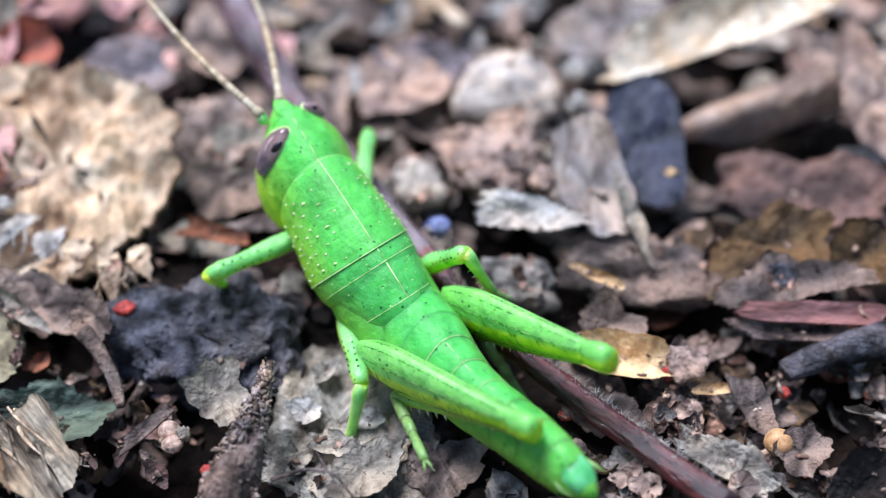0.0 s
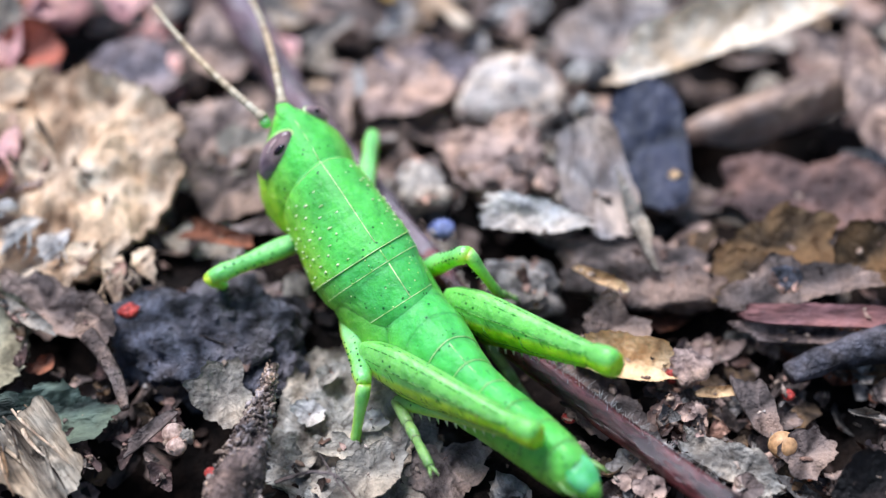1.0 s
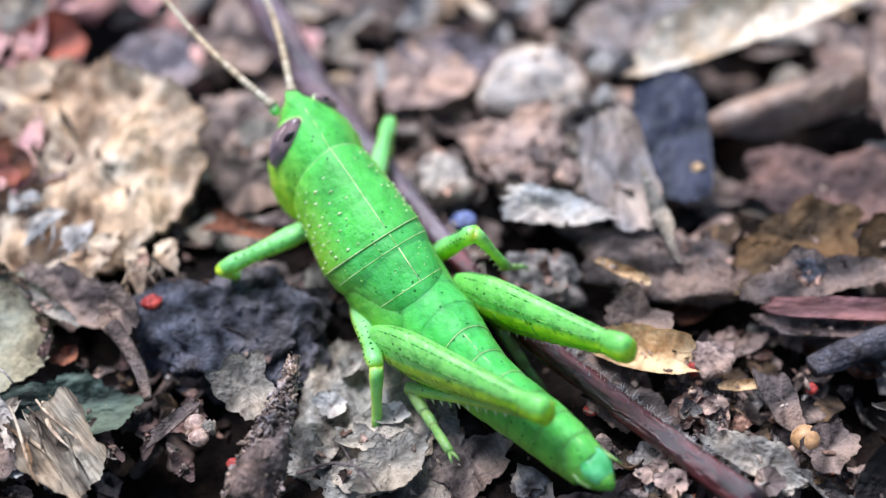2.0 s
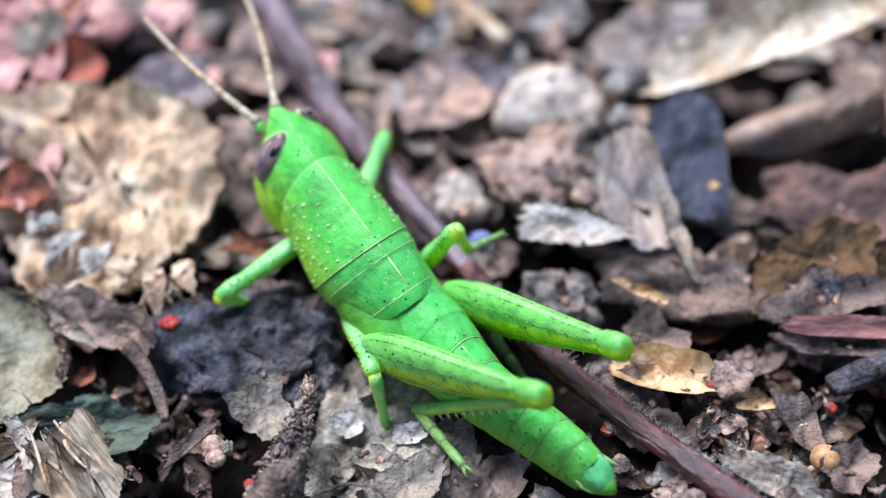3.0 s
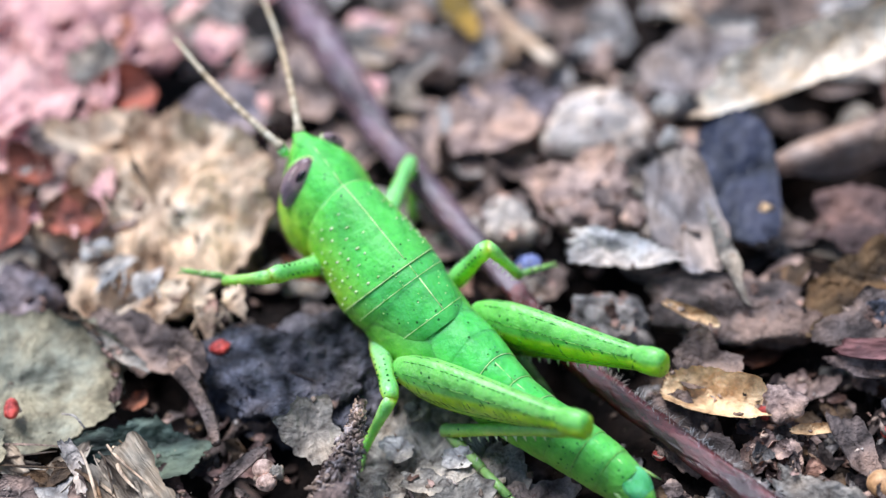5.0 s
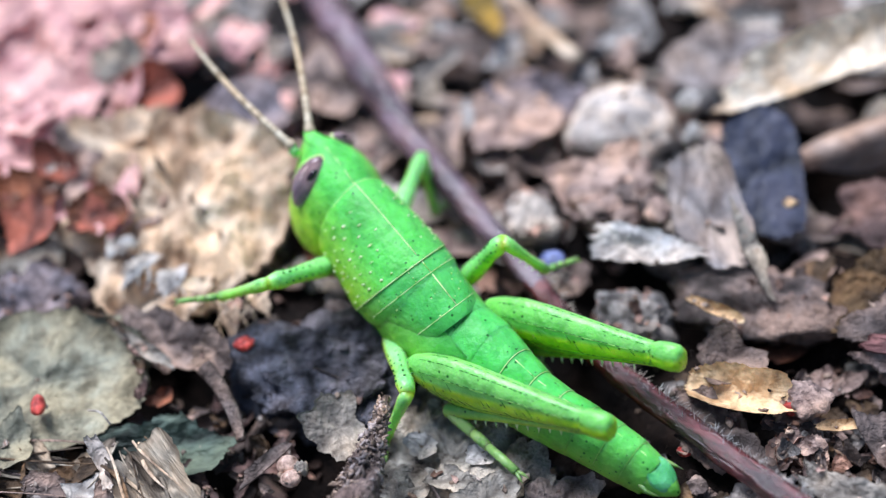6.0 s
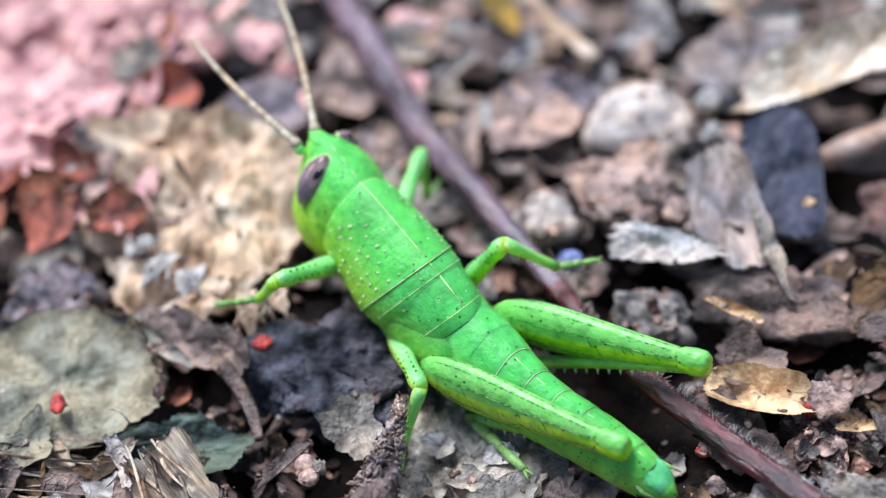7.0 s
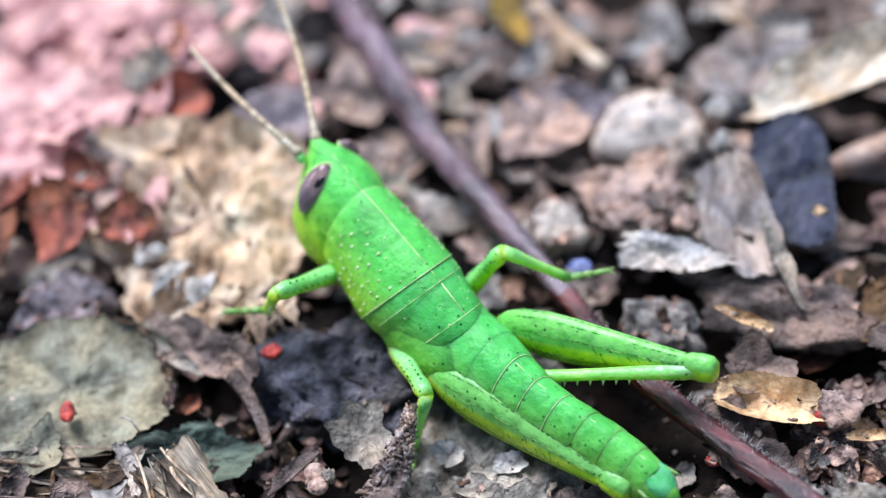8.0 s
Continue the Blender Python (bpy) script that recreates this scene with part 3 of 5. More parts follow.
flake("leaf_fragment", "mauve-brown flake of dead leaf", MAUVE, 0.14, -11.54, -1.0, 3.6, 3.0, 40, 10, 0, 0.4, 0.4, 0.35, 0.16, 0.4, 23)
lump("clay_crumb", "cluster of pinkish clay crumbs", BEAD, -10.79, -11.12, 1.0, 0.44, 0.4, 0.4, 0, 0, 0.14, 1.2, 0.03, 24, 3)
lump("clay_crumb", "small pinkish crumb of clay", BEAD, -10.58, -11.70, 0.9, 0.42, 0.36, 0.34, 30, 0, 0.14, 1.2, 0.03, 25, 3)
lump("clay_crumb", "small pale crumb of clay", PALE, -10.26, -11.33, 1.0, 0.28, 0.3, 0.36, 60, 0, 0.4, 2, 0.1, 26, 3)


def knobby_twig():
    line = curve_points([(-6.88, -8.93, 2.6), (-7.11, -10.39, 2.3), (-7.48, -11.92, 1.8), (-7.93, -13.33, 1.2), (-8.30, -14.44, 0.6)], 26)
    r = np.interp(np.linspace(0, 1, 26), [0, 0.2, 0.45, 0.7, 1], [0.13, 0.26, 0.56, 0.86, 1.0])
    twig = tagged(part("knobby_twig", tube(line, r, 24, 0.4, 4), MURK), "short dark crusted twig covered in crumbs", "twig", "leaf litter")
    rnd = random.Random(8)
    grain = [blob(1, 0.8, 0.6, i, 1.1, 1.6, 1) for i in range(4)]
    bits = []
    for i in range(1500):
        k = rnd.randrange(2, 26)
        a, s = rnd.uniform(-0.6, 3.7), 0.03 + 0.15 * rnd.random() ** 3
        p = Vector(line[k]) + Vector((math.cos(a) * r[k] * 1.04, 0.25 * rnd.gauss(0, 1), math.sin(a) * r[k] * 1.06))
        bits.append(moved(grain[i % 4], Matrix.Translation(p) @ pose(0, 0, 0, rnd.uniform(0, 360), rnd.gauss(0, 30), rnd.uniform(0, 360)) @ Matrix.Diagonal((s * rnd.uniform(1, 1.7), s * 0.9, s * 0.6, 1))))
    tagged(part("crust", join(*bits[::2]), CRUMB, twig, "crust of pale crumbs"), kind="stuff")
    tagged(part("dark_crust", join(*bits[1::2]), TWIG_BITS, twig, "crust of dark crumbs"), kind="stuff")


knobby_twig()
lump("red_seed", "tiny red seed stuck beside a twig", SEED, -9.01, -13.12, 1.2, 0.24, 0.24, 0.22, 0, 0, 0.2, 1, 0.02, 27, 3, category="seed")


def long_stem():
    line = curve_points([(-15.24, 24.08, 3.4), (-11.64, 16.63, 3.0), (-8.03, 9.22, 2.5), (-4.02, 2.85, 2.1), (-0.83, -1.84, 1.7), (1.32, -5.06, 1.0), (3.22, -7.24, 1.0), (5.85, -10.27, 1.4), (8.26, -12.80, 1.5), (10.69, -15.05, 1.5)], 90)
    r = np.interp(np.linspace(0, 1, 90), [0, 0.2, 0.45, 0.6, 0.7, 0.85, 1], [1.15, 1.0, 0.72, 0.5, 0.48, 0.52, 0.56])
    stem = tagged(part("dead_twig", tube(line, r, 18, 0.22, 2), WINE), "long wine-brown dead stem with fine pale hairs", "twig", "leaf litter")
    stem.data.materials.append(WINE_GLOSS)
    for face in stem.data.polygons:
        if face.vertices[0] // 18 > 55 + 4 * noise.noise(face.center * 900):
            face.material_index = 1
    rnd = random.Random(4)
    hairs = []
    for i in range(330):
        k = rnd.randrange(56, 88)
        a = rnd.gauss(0.55, 0.5)
        d = (Vector(line[k + 1]) - Vector(line[k - 1])).normalized()
        side = Vector((0, 0, 1)).cross(d).normalized()
        out = (side * math.cos(a) + Vector((0, 0, 1)) * math.sin(a)).normalized()
        p = Vector(line[k]) + d * rnd.uniform(-0.3, 0.3) + out * r[k] * 0.95
        tip = p + out * (0.1 + 0.4 * rnd.random() ** 1.6) + d * rnd.uniform(-0.28, 0.28)
        hairs.append(tube([p, (p + tip) / 2, tip], [0.016, 0.012, 0.003], 4))
    tagged(part("hairs", join(*hairs), WHITE, stem, "short stiff whitish hairs"), kind="stuff")


long_stem()
CLEAR.append((10.07, 6.13, 2.6))
CLEAR.append((9.88, 3.42, 2.0))
CLEAR.append((14.6, 11.4, 3.4))
CLEAR.append((16.6, 7.4, 3.0))


def fine_roots():
    for knots, r in (([(-6.54, -13.45, 1.0), (-5.22, -13.28, 1.5), (-4.16, -13.34, 1.4), (-3.38, -14.21, 1.0)], 0.09), ([(-4.88, -12.36, 1.3), (-4.13, -13.72, 1.4), (-3.69, -14.27, 1.1)], 0.05), ([(-15.03, -6.39, 1.4), (-13.64, -8.15, 1.3), (-12.96, -9.79, 0.8)], 0.4)):
        line = curve_points(knots, 24)
        tagged(part("rootlet", tube(line, np.linspace(r, r * 0.5, 24), 9, 0.4), MAUVE if r > 0.3 else MURK), "thin dry brown rootlet on the litter", "rootlet", "leaf litter")
    line = curve_points([(-19.4, -9.0, 1.8), (-18.71, -9.3, 2.1), (-18.3, -9.65, 1.7)], 12)
    tagged(part("plant_fibre", tube(line, [0.045] * 12, 6), WHITE), "short whitish plant fibre on a pale leaf", "fibre", "leaf litter")


fine_roots()
CLEAR.append((-25, 12, 9))
for k, (px, py) in enumerate(((-25.63, 12.05), (-25.11, 14.92), (-24.35, 17.10), (-28.32, 13.98), (-31.84, 18.62), (-22.40, 18.16), (-27.74, 21.43), (-28.02, 9.88))):
    flake("leaf_fragment", "rosy pink crumbled leaf flake", ROSE, px, py, 2.9 + 0.15 * (k % 3), 4.2, 3.0, 50 * k, 16, 4, 0.4, 0.3, 0.45, 0.14, 0.5, 480 + k)
# crumbled rosy leaf past the bark slab
rnd = random.Random(41)
for k in range(16):
    u, v = rnd.random(), rnd.random()
    x, y = -29 + (8 + 8 * v) * u + rnd.gauss(0, 0.5), 2.0 + 21 * v
    shade, words = rnd.choice(((ROSE, "rosy pink crumbled leaf flake"), (ROSE, "rosy pink crumbled leaf flake"), (CLAY, "pinkish beige crumbled leaf flake"), (ROSE, "rosy pink crumbled leaf flake"), (MAUVE, "mauve-brown crumbled leaf flake"), (PALE, "pale bleached crumbled leaf flake"), (RUST, "rust-red crumbled leaf flake")))
    flake("leaf_fragment", words, shade, x, y, 1.7 + 0.06 * y + rnd.uniform(0, 0.9), rnd.uniform(2.4, 4.4), rnd.uniform(1.8, 3.2), rnd.uniform(0, 360), rnd.gauss(16, 8), rnd.gauss(0, 12), rnd.uniform(-0.4, 0.8), 0.3, 0.45, 0.14, 0.4, 400 + k)
lump("quartz_grain", "small bluish white quartz grain", WHITE, -19.99, 0.59, 2.2, 0.5, 0.4, 0.4, 0, 0, 0.4, 1.2, 0.0, 440, 2, category="pebble")
# right of the stem
flake("dead_leaf", "curled ivory dead leaf arching over a dark hollow", IVORY, 14.46, 11.95, 4.3, 13.5, 3.0, 14, 34, 6, 0.9, -0.5, 0.24, 0.3, 0.4, 30, soft=0.4, cuts=0)
flake("dead_leaf", "curled smooth brown dead leaf", CURL, 17.3, 8.6, 2.5, 11.5, 2.6, 16, 30, 4, -1.7, -0.4, 0.14, 0.25, 0.3, 31, soft=0.3, cuts=0)
flake("dead_leaf", "rosy umber dead leaf lying flat", UMBER, 17.0, 3.4, 0.1, 10, 5.0, -10, 8, 4, 0.7, 0.3, 0.3, 0.18, 0.7, 32)
flake("wood_chip", "thin blue-black chip of charred wood", SLATE, 9.75, 5.30, 1.9, 3.7, 6.6, 8, 26, -4, 0.3, 0.1, 0.14, 0.35, 0.15, 33, 3.6, category="wood chip", cuts=0)
lump("clay_crumb", "pinkish crumb stuck on a dark chip", AMBER, 10.65, 2.89, 2.2, 0.28, 0.24, 0.2, 0, 0, 0.3, 1, 0.05, 34, 3)
leaf_plate = flake("dead_leaf", "grey-beige leaf plate with a pale edge", GREIGE, 6.9, 1.7, 2.2, 3.3, 8.0, 20, 20, -8, 0.8, 0.3, 0.18, 0.22, 0.35, 35, 3, soft=0.4)
pale_rim = flake("pale_edge", "bleached torn rim", PALE, 8.5, 0.0, 2.2, 0.8, 5.6, 22, 18, -10, 0.2, 0.1, 0.3, 0.2, 0.15, 36, 3)
belongs(pale_rim, leaf_plate)
lump("mouldy_lump", "light grey mouldy lump of litter", MOULD, 3.4, 10.6, 0.7, 2.8, 2.7, 1.7, 20, 10, 0.22, 1.3, 0.02, 37, 4)
flake("leaf_fragment", "pale grey curved flake over litter", MOULD, 3.3, 9.7, 2.2, 4.8, 3.4, -24, 24, 0, -0.9, -0.7, 0.28, 0.18, 0.3, 38, soft=0.4)
lump("quartz_grain", "small shiny white quartz grain", WHITE, 6.74, 10.65, 2.2, 0.7, 0.6, 0.7, 0, 0, 0.4, 1.2, 0.0, 39, 2, category="pebble")
lump("quartz_grain", "small shiny white quartz grain", WHITE, 6.76, 8.38, 1.9, 0.5, 0.5, 0.6, 40, 0, 0.4, 1.2, 0.0, 40, 2, category="pebble")
for k, (px, py) in enumerate(((1.26, 4.65), (2.33, 3.62), (3.30, 4.24), (1.77, 3.02), (3.12, 3.02), (4.37, 3.82), (4.03, 5.28), (4.73, 3.02))):
    lump("clay_crumb", "pinkish crumb of crumbled clay", (CLAY, CLAY, MAUVE)[k % 3], px, py, 1.2 + 0.12 * (k % 4), 0.8, 0.65, 0.55, 40 * k, 0, 0.5, 1.6, 0.08, 41 + k, 3)
flake("leaf_fragment", "pinkish beige buckled leaf flake", CLAY, 2.66, 5.23, 0.7, 6.5, 5.0, 12, 14, 0, 0.6, 0.5, 0.3, 0.2, 0.6, 50)
flake("bark_flake", "white flake of bark over a dark hollow", WHITE, 3.3, 0.35, 2.3, 6.4, 2.0, -8, 24, 0, 0.25, 0.2, 0.45, 0.14, 0.45, 351, category="bark")
# this bark flake is coloured near-black to paint the hollow's shade
flake("bark_flake", "flake of bark under a pale one, near-black as hollow shade", BLACK_AND_SHADE, 5.30, 0.84, 0.5, 4.2, 2.2, -24, 24, -6, 0.4, 0.3, 0.35, 0.2, 0.3, 52, category="bark")
flake("leaf_fragment", "tan narrow splinter of dead leaf", AMBER, 6.62, -3.28, 1.5, 2.6, 0.6, -28, 20, 0, 0.4, 0.2, 0.25, 0.16, 0.2, 53)
lump("soil_lump", "grey-brown lump of crumbly soil", TAUPE, 8.88, -1.78, 0.0, 3.6, 1.9, 1.3, -6, 0, 0.5, 1.4, 0.1, 54, 4, category="soil")
lump("soil_lump", "grey-brown lump of crumbly soil", GREY, 3.33, -2.5, 0.0, 1.7, 1.6, 1.2, 10, 0, 0.5, 1.6, 0.12, 55, 4, category="soil")
flake("dead_leaf", "amber-brown dead leaf behind a grey flake", BROWN, 14.57, -1.46, 1.5, 7.4, 4.4, 22, 24, 4, 0.8, 0.4, 0.25, 0.2, 0.5, 56)
flake("dead_leaf", "grey-brown dead leaf with a black crumb on it", TAUPE, 15.08, -3.74, 1.7, 6.0, 2.8, 6, 20, 2, 0.5, 0.2, 0.25, 0.2, 0.5, 156)
lump("soil_lump", "black crumb of damp soil", COAL, 14.64, -3.66, 1.9, 0.7, 0.8, 0.4, 0, 20, 0.4, 1.4, 0.1, 57, 3, category="soil")
flake("dead_leaf", "amber-brown dead leaf with ragged edge", BROWN, 18.89, -2.27, 1.6, 4.0, 3.6, 50, 24, 0, 0.8, 0.4, 0.25, 0.18, 0.4, 58)
flake("wood_splinter", "rosy brown flat splinter of split wood", PLUM, 15.6, -5.4, 1.5, 6.2, 1.0, -2, 20, 0, 0.1, 0.1, 0.14, 0.4, 0.15, 33, 6, category="wood chip", cuts=0)
flake("dead_leaf", "pinkish mauve dead leaf plate", CLAY, 21.2, 7.8, 2.4, 3.2, 8.0, 14, 22, -10, 0.5, 0.3, 0.25, 0.2, 0.4, 702, soft=0.4)
flake("bark_flake", "dark brown flake of bark", MURK, 15.27, -6.0, 0.8, 5.6, 1.2, -4, 10, 0, 0.4, 0.2, 0.25, 0.3, 0.3, 59, category="bark")


def grey_root():
    line = curve_points([(14.23, -7.87, 0.6), (15.72, -7.21, 0.9), (17.43, -6.76, 1.1), (20.50, -6.05, 1.0)], 24)
    tagged(part("root", tube(line, np.linspace(0.5, 0.95, 24), 14, 0.3, 7), COAL), "grey-violet woody root half sunk in litter", "root", "leaf litter")
    line = curve_points([(-2.68, 20.81, 2.6), (-0.74, 17.83, 2.2), (1.24, 15.59, 1.6)], 14)
    tagged(part("straw", tube(line, [0.5] * 14, 9, 0.2, 3, 0.5), TAN), "pale dry stalk of straw", "straw", "leaf litter")


grey_root()
flake("dead_leaf", "yellow-ochre dead leaf blade", OCHRE, -4.03, 20.99, 1.6, 2.2, 5.0, 20, 20, 0, 0.6, 0.3, 0.2, 0.16, 0.3, 60)
flake("leaf_fragment", "orange-tan cupped leaf fragment", AMBER, 7.4, -7.5, 1.0, 4.6, 1.9, -14, 22, 4, 0.9, 0.3, 0.2, 0.16, 0.2, 61, cuts=0)
flake("dead_leaf", "grey-mauve dead leaf past a dark gap", GREIGE, 9.2, 15.2, 1.4, 7.0, 4.4, 20, 18, 0, 0.6, 0.3, 0.25, 0.18, 0.4, 703, soft=0.4, cuts=3)
flake("leaf_fragment", "pinkish grey leaf fragment", MAUVE, 7.10, -5.74, 1.2, 3.2, 2.4, 10, 22, 0, 0.6, 0.3, 0.3, 0.16, 0.3, 62)
lump("seed_husk", "wrinkled reddish seed husk with a pale cap", CLAY, 9.86, -7.76, 0.9, 0.95, 0.85, 0.8, 20, 0, 0.45, 1.5, 0.08, 63, 4, category="seed")
lump("red_seed", "small orange-red seed beside a husk", SEED, 9.32, -8.12, 0.9, 0.4, 0.3, 0.36, 0, 0, 0.3, 1, 0.02, 64, 3, category="seed")
lump("round_seed", "round pale orange seed in the litter", KERNEL, 13.26, -11.40, 0.6, 0.6, 0.56, 0.54, 0, 0, 0.08, 1, 0.0, 65, 3, category="seed")
lump("red_seed", "tiny orange-red seed in the litter", SEED, 14.01, -8.83, 0.5, 0.26, 0.24, 0.24, 0, 0, 0.15, 1, 0.0, 66, 3, category="seed")
lump("red_seed", "tiny orange-red seed in the litter", SEED, 4.93, -9.99, 0.5, 0.3, 0.24, 0.2, 0, 0, 0.15, 1, 0.0, 67, 3, category="seed")
flake("leaf_fragment", "taupe strip of dead leaf", TAUPE, 12.65, -9.56, 0.5, 1.4, 4.0, 18, 16, 0, 0.3, 0.2, 0.25, 0.2, 0.2, 68)
flake("dead_leaf", "nearly black rotting leaf", BLACK_AND_SHADE, 15.7, -13.9, 0.9, 4.0, 2.6, 24, 30, 6, 0.8, 0.3, 0.25, 0.2, 0.3, 69)
flake("leaf_fragment", "mauve-grey torn flake of dead leaf", MAUVE, 14.10, -11.86, 0.6, 2.6, 2.0, 40, 20, 0, 0.4, 0.3, 0.35, 0.14, 0.3, 70)
flake("bark_piece", "cream crumbly piece of rotten wood", PALE, 11.3, -12.5, 0.5, 5.2, 1.7, -34, 14, 4, 0.5, 0.3, 0.35, 0.5, 0.5, 71, category="bark")
flake("leaf_fragment", "bleached scrap of dead leaf", MOULD, 7.3, -12.1, 0.3, 2.2, 1.5, 20, 18, 0, 0.6, 0.3, 0.45, 0.14, 0.3, 72)
flake("leaf_fragment", "taupe torn leaf flake", TAUPE, 6.39, -9.33, 0.2, 4.6, 3.2, -30, 10, 0, 0.5, 0.3, 0.35, 0.16, 0.4, 73)
flake("leaf_fragment", "pale curled scrap of dead leaf", PALE, 16.92, -10.01, 0.7, 1.6, 0.5, -10, 30, 0, 0.9, 0.2, 0.35, 0.12, 0.2, 74)
flake("leaf_fragment", "tan strip of dead leaf", AMBER, 11.30, -8.69, 0.5, 2.4, 0.6, 4, 20, 0, 0.3, 0.2, 0.25, 0.14, 0.2, 75)
flake("dead_leaf", "pinkish beige leaf flake among crumbs", CLAY, -2.49, 11.31, 0.9, 6.0, 5.2, 40, 14, 0, 0.7, 0.4, 0.35, 0.18, 0.6, 76)
flake("dead_leaf", "lilac-mauve dead leaf flake", LILAC, -0.73, 13.43, 0.8, 5.0, 4.0, -20, 16, 0, 0.7, 0.4, 0.35, 0.18, 0.6, 77)
lump("mouldy_lump", "small grey lump of mouldy litter", MOULD, -1.35, 4.01, 0.3, 1.5, 1.5, 1.1, 0, 0, 0.3, 1.4, 0.03, 78, 4)
lump("pebble", "small smooth bluish pebble", BLUE, -0.23, -0.29, 1.7, 0.62, 0.5, 0.45, 20, 0, 0.1, 1, 0.0, 79, 3, category="pebble")
flake("dead_leaf", "mauve dead leaf with soft sheen", MAUVE, -10.50, 3.15, 0.9, 5.6, 4.4, 20, 20, -6, 0.6, 0.4, 0.28, 0.18, 0.4, 84)
flake("leaf_fragment", "beige-grey curved scrap of dead leaf", PALE, -10.10, 5.80, 1.3, 2.6, 3.4, 30, 24, 6, 0.7, 0.3, 0.3, 0.14, 0.3, 85)


# ---------------------------------------------------------------- scattered smaller litter
def scatter():
    rnd = random.Random(11)
    shades = [MAUVE, TAUPE, GREY, MAUVE, RUST, PALE, OLIVE, MAUVE, ROSE, TAUPE, GREY, TAUPE]
    words = {MAUVE: "mauve-brown torn dead leaf fragment", TAUPE: "taupe crumpled dead leaf fragment", GREY: "grey flake of old bark", RUST: "rust-brown dead leaf fragment",
             PALE: "bleached pale dead leaf fragment", OLIVE: "olive-brown rotting leaf fragment", ROSE: "rosy brown dead leaf fragment"}
    leaves, crumbs_of_bark = [], []
    for i in range(48):
        shade = shades[i % len(shades)]
        l, w = rnd.uniform(1.0, 4.4), rnd.uniform(0.8, 2.6)
        if i % 3 == 2:
            crumbs_of_bark.append(thing("bark_crumb", blob(l * 0.3, w * 0.3, rnd.uniform(0.3, 0.7), i, 0.6, 1.4, 3, 0.08), shade, pose(0, 0, 0), words[shade].split()[0] + " crumb of old bark and soil", "debris", "bark crumbs"))
        else:
            leaves.append(thing("leaf_fragment", sheet(l, w, 50 + i, rnd.uniform(-0.6, 1.1), rnd.uniform(-0.5, 0.6), 0.4, 0.13, 0.4, rnd.uniform(1.5, 3), 6, 48, 0.5), shade, pose(0, 0, 0), words[shade], "leaf piece", "small litter"))
    del CRUMB_SPOTS[-48 * 8:]
    dark_leaves = [ob for ob in leaves if ob.data.materials[0] in (TAUPE, OLIVE, RUST)]
    pale_leaves = [ob for ob in leaves if ob.data.materials[0] in (PALE, GREY, MAUVE)]
    for patterns, count in ((leaves, 200), (crumbs_of_bark, 120)):
        for i in range(count):
            if i % 10 < 6:
                x, y = rnd.uniform(-40, 36), rnd.uniform(-17, 20)
            else:
                x, y = rnd.uniform(-48, 42), rnd.uniform(10, 42)
            for _ in range(8):
                if in_hollow(x, y) or any(math.hypot(x - cx, y - cy) < r for cx, cy, r in CLEAR):
                    x, y = (rnd.uniform(-48, 42), rnd.uniform(14, 42)) if i % 2 else (rnd.uniform(-40, 36), rnd.uniform(-17, 20))
            z = ground_height(x, y) + rnd.uniform(0.0, 1.3) * (1 if patterns is leaves else 0.4)
            m = pose(x * MM, y * MM, z * MM, rnd.gauss(12, 20), rnd.gauss(0, 20), rnd.uniform(0, 360))
            if y > 6 and i >= len(patterns) and patterns is leaves:
                ob = copy_thing(pale_leaves[rnd.randrange(len(pale_leaves))], m)
            elif y < -3 and i >= len(patterns) and i % 3 and patterns is leaves:
                ob = copy_thing(dark_leaves[rnd.randrange(len(dark_leaves))], m)
            elif i < len(patterns):
                ob = patterns[i]
                ob.matrix_basis = m
            else:
                ob = copy_thing(patterns[rnd.randrange(len(patterns))], m)
            w = Matrix.Translation(m.translation / MM) @ m.to_3x3().to_4x4()
            CRUMB_SPOTS.extend(w @ (ob.data.vertices[rnd.randrange(160)].co / MM) for _ in range(3))


def shreds():
    """Small torn shreds between the larger pieces, too many to count."""
    rnd = random.Random(31)
    shapes = [sheet(1, rnd.uniform(0.3, 0.8), 700 + i, rnd.uniform(-0.1, 0.25), rnd.uniform(-0.1, 0.2), 0.5, 0.08, 0.1, rnd.uniform(1.4, 3), 2, 12) for i in range(14)]
    for shade, label, count in ((MAUVE_BITS, "mauve and brown shreds of dead leaf", 1100), (PALE_BITS, "pale bleached shreds of dead leaf", 420), (DARK_BITS, "dark shreds of rotten leaf", 900)):
        out = []
        for i in range(count):
            size = 0.35 + 1.5 * rnd.random() ** 2.2
            if i % 5 < 2:
                size *= 0.45
                p = rnd.choice(CRUMB_SPOTS) + Vector((rnd.gauss(0, 0.1), rnd.gauss(0, 0.1), 0.02))
            else:
                x, y = rnd.uniform(-40, 36), rnd.uniform(-17, 14)
                # only the dark shreds go into the hollows
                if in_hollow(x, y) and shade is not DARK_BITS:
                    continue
                p = Vector((x, y, ground_height(x, y) + 0.25 * size))
            turn = pose(0, 0, 0, rnd.gauss(8, 24), rnd.gauss(0, 24), rnd.uniform(0, 360))
            out.append(moved(shapes[i % 14], Matrix.Translation(p) @ turn @ Matrix.Diagonal((size, size, size, 1))))
        tagged(part("leaf_shreds", join(*out), shade), label, "leaf litter", kind="stuff")


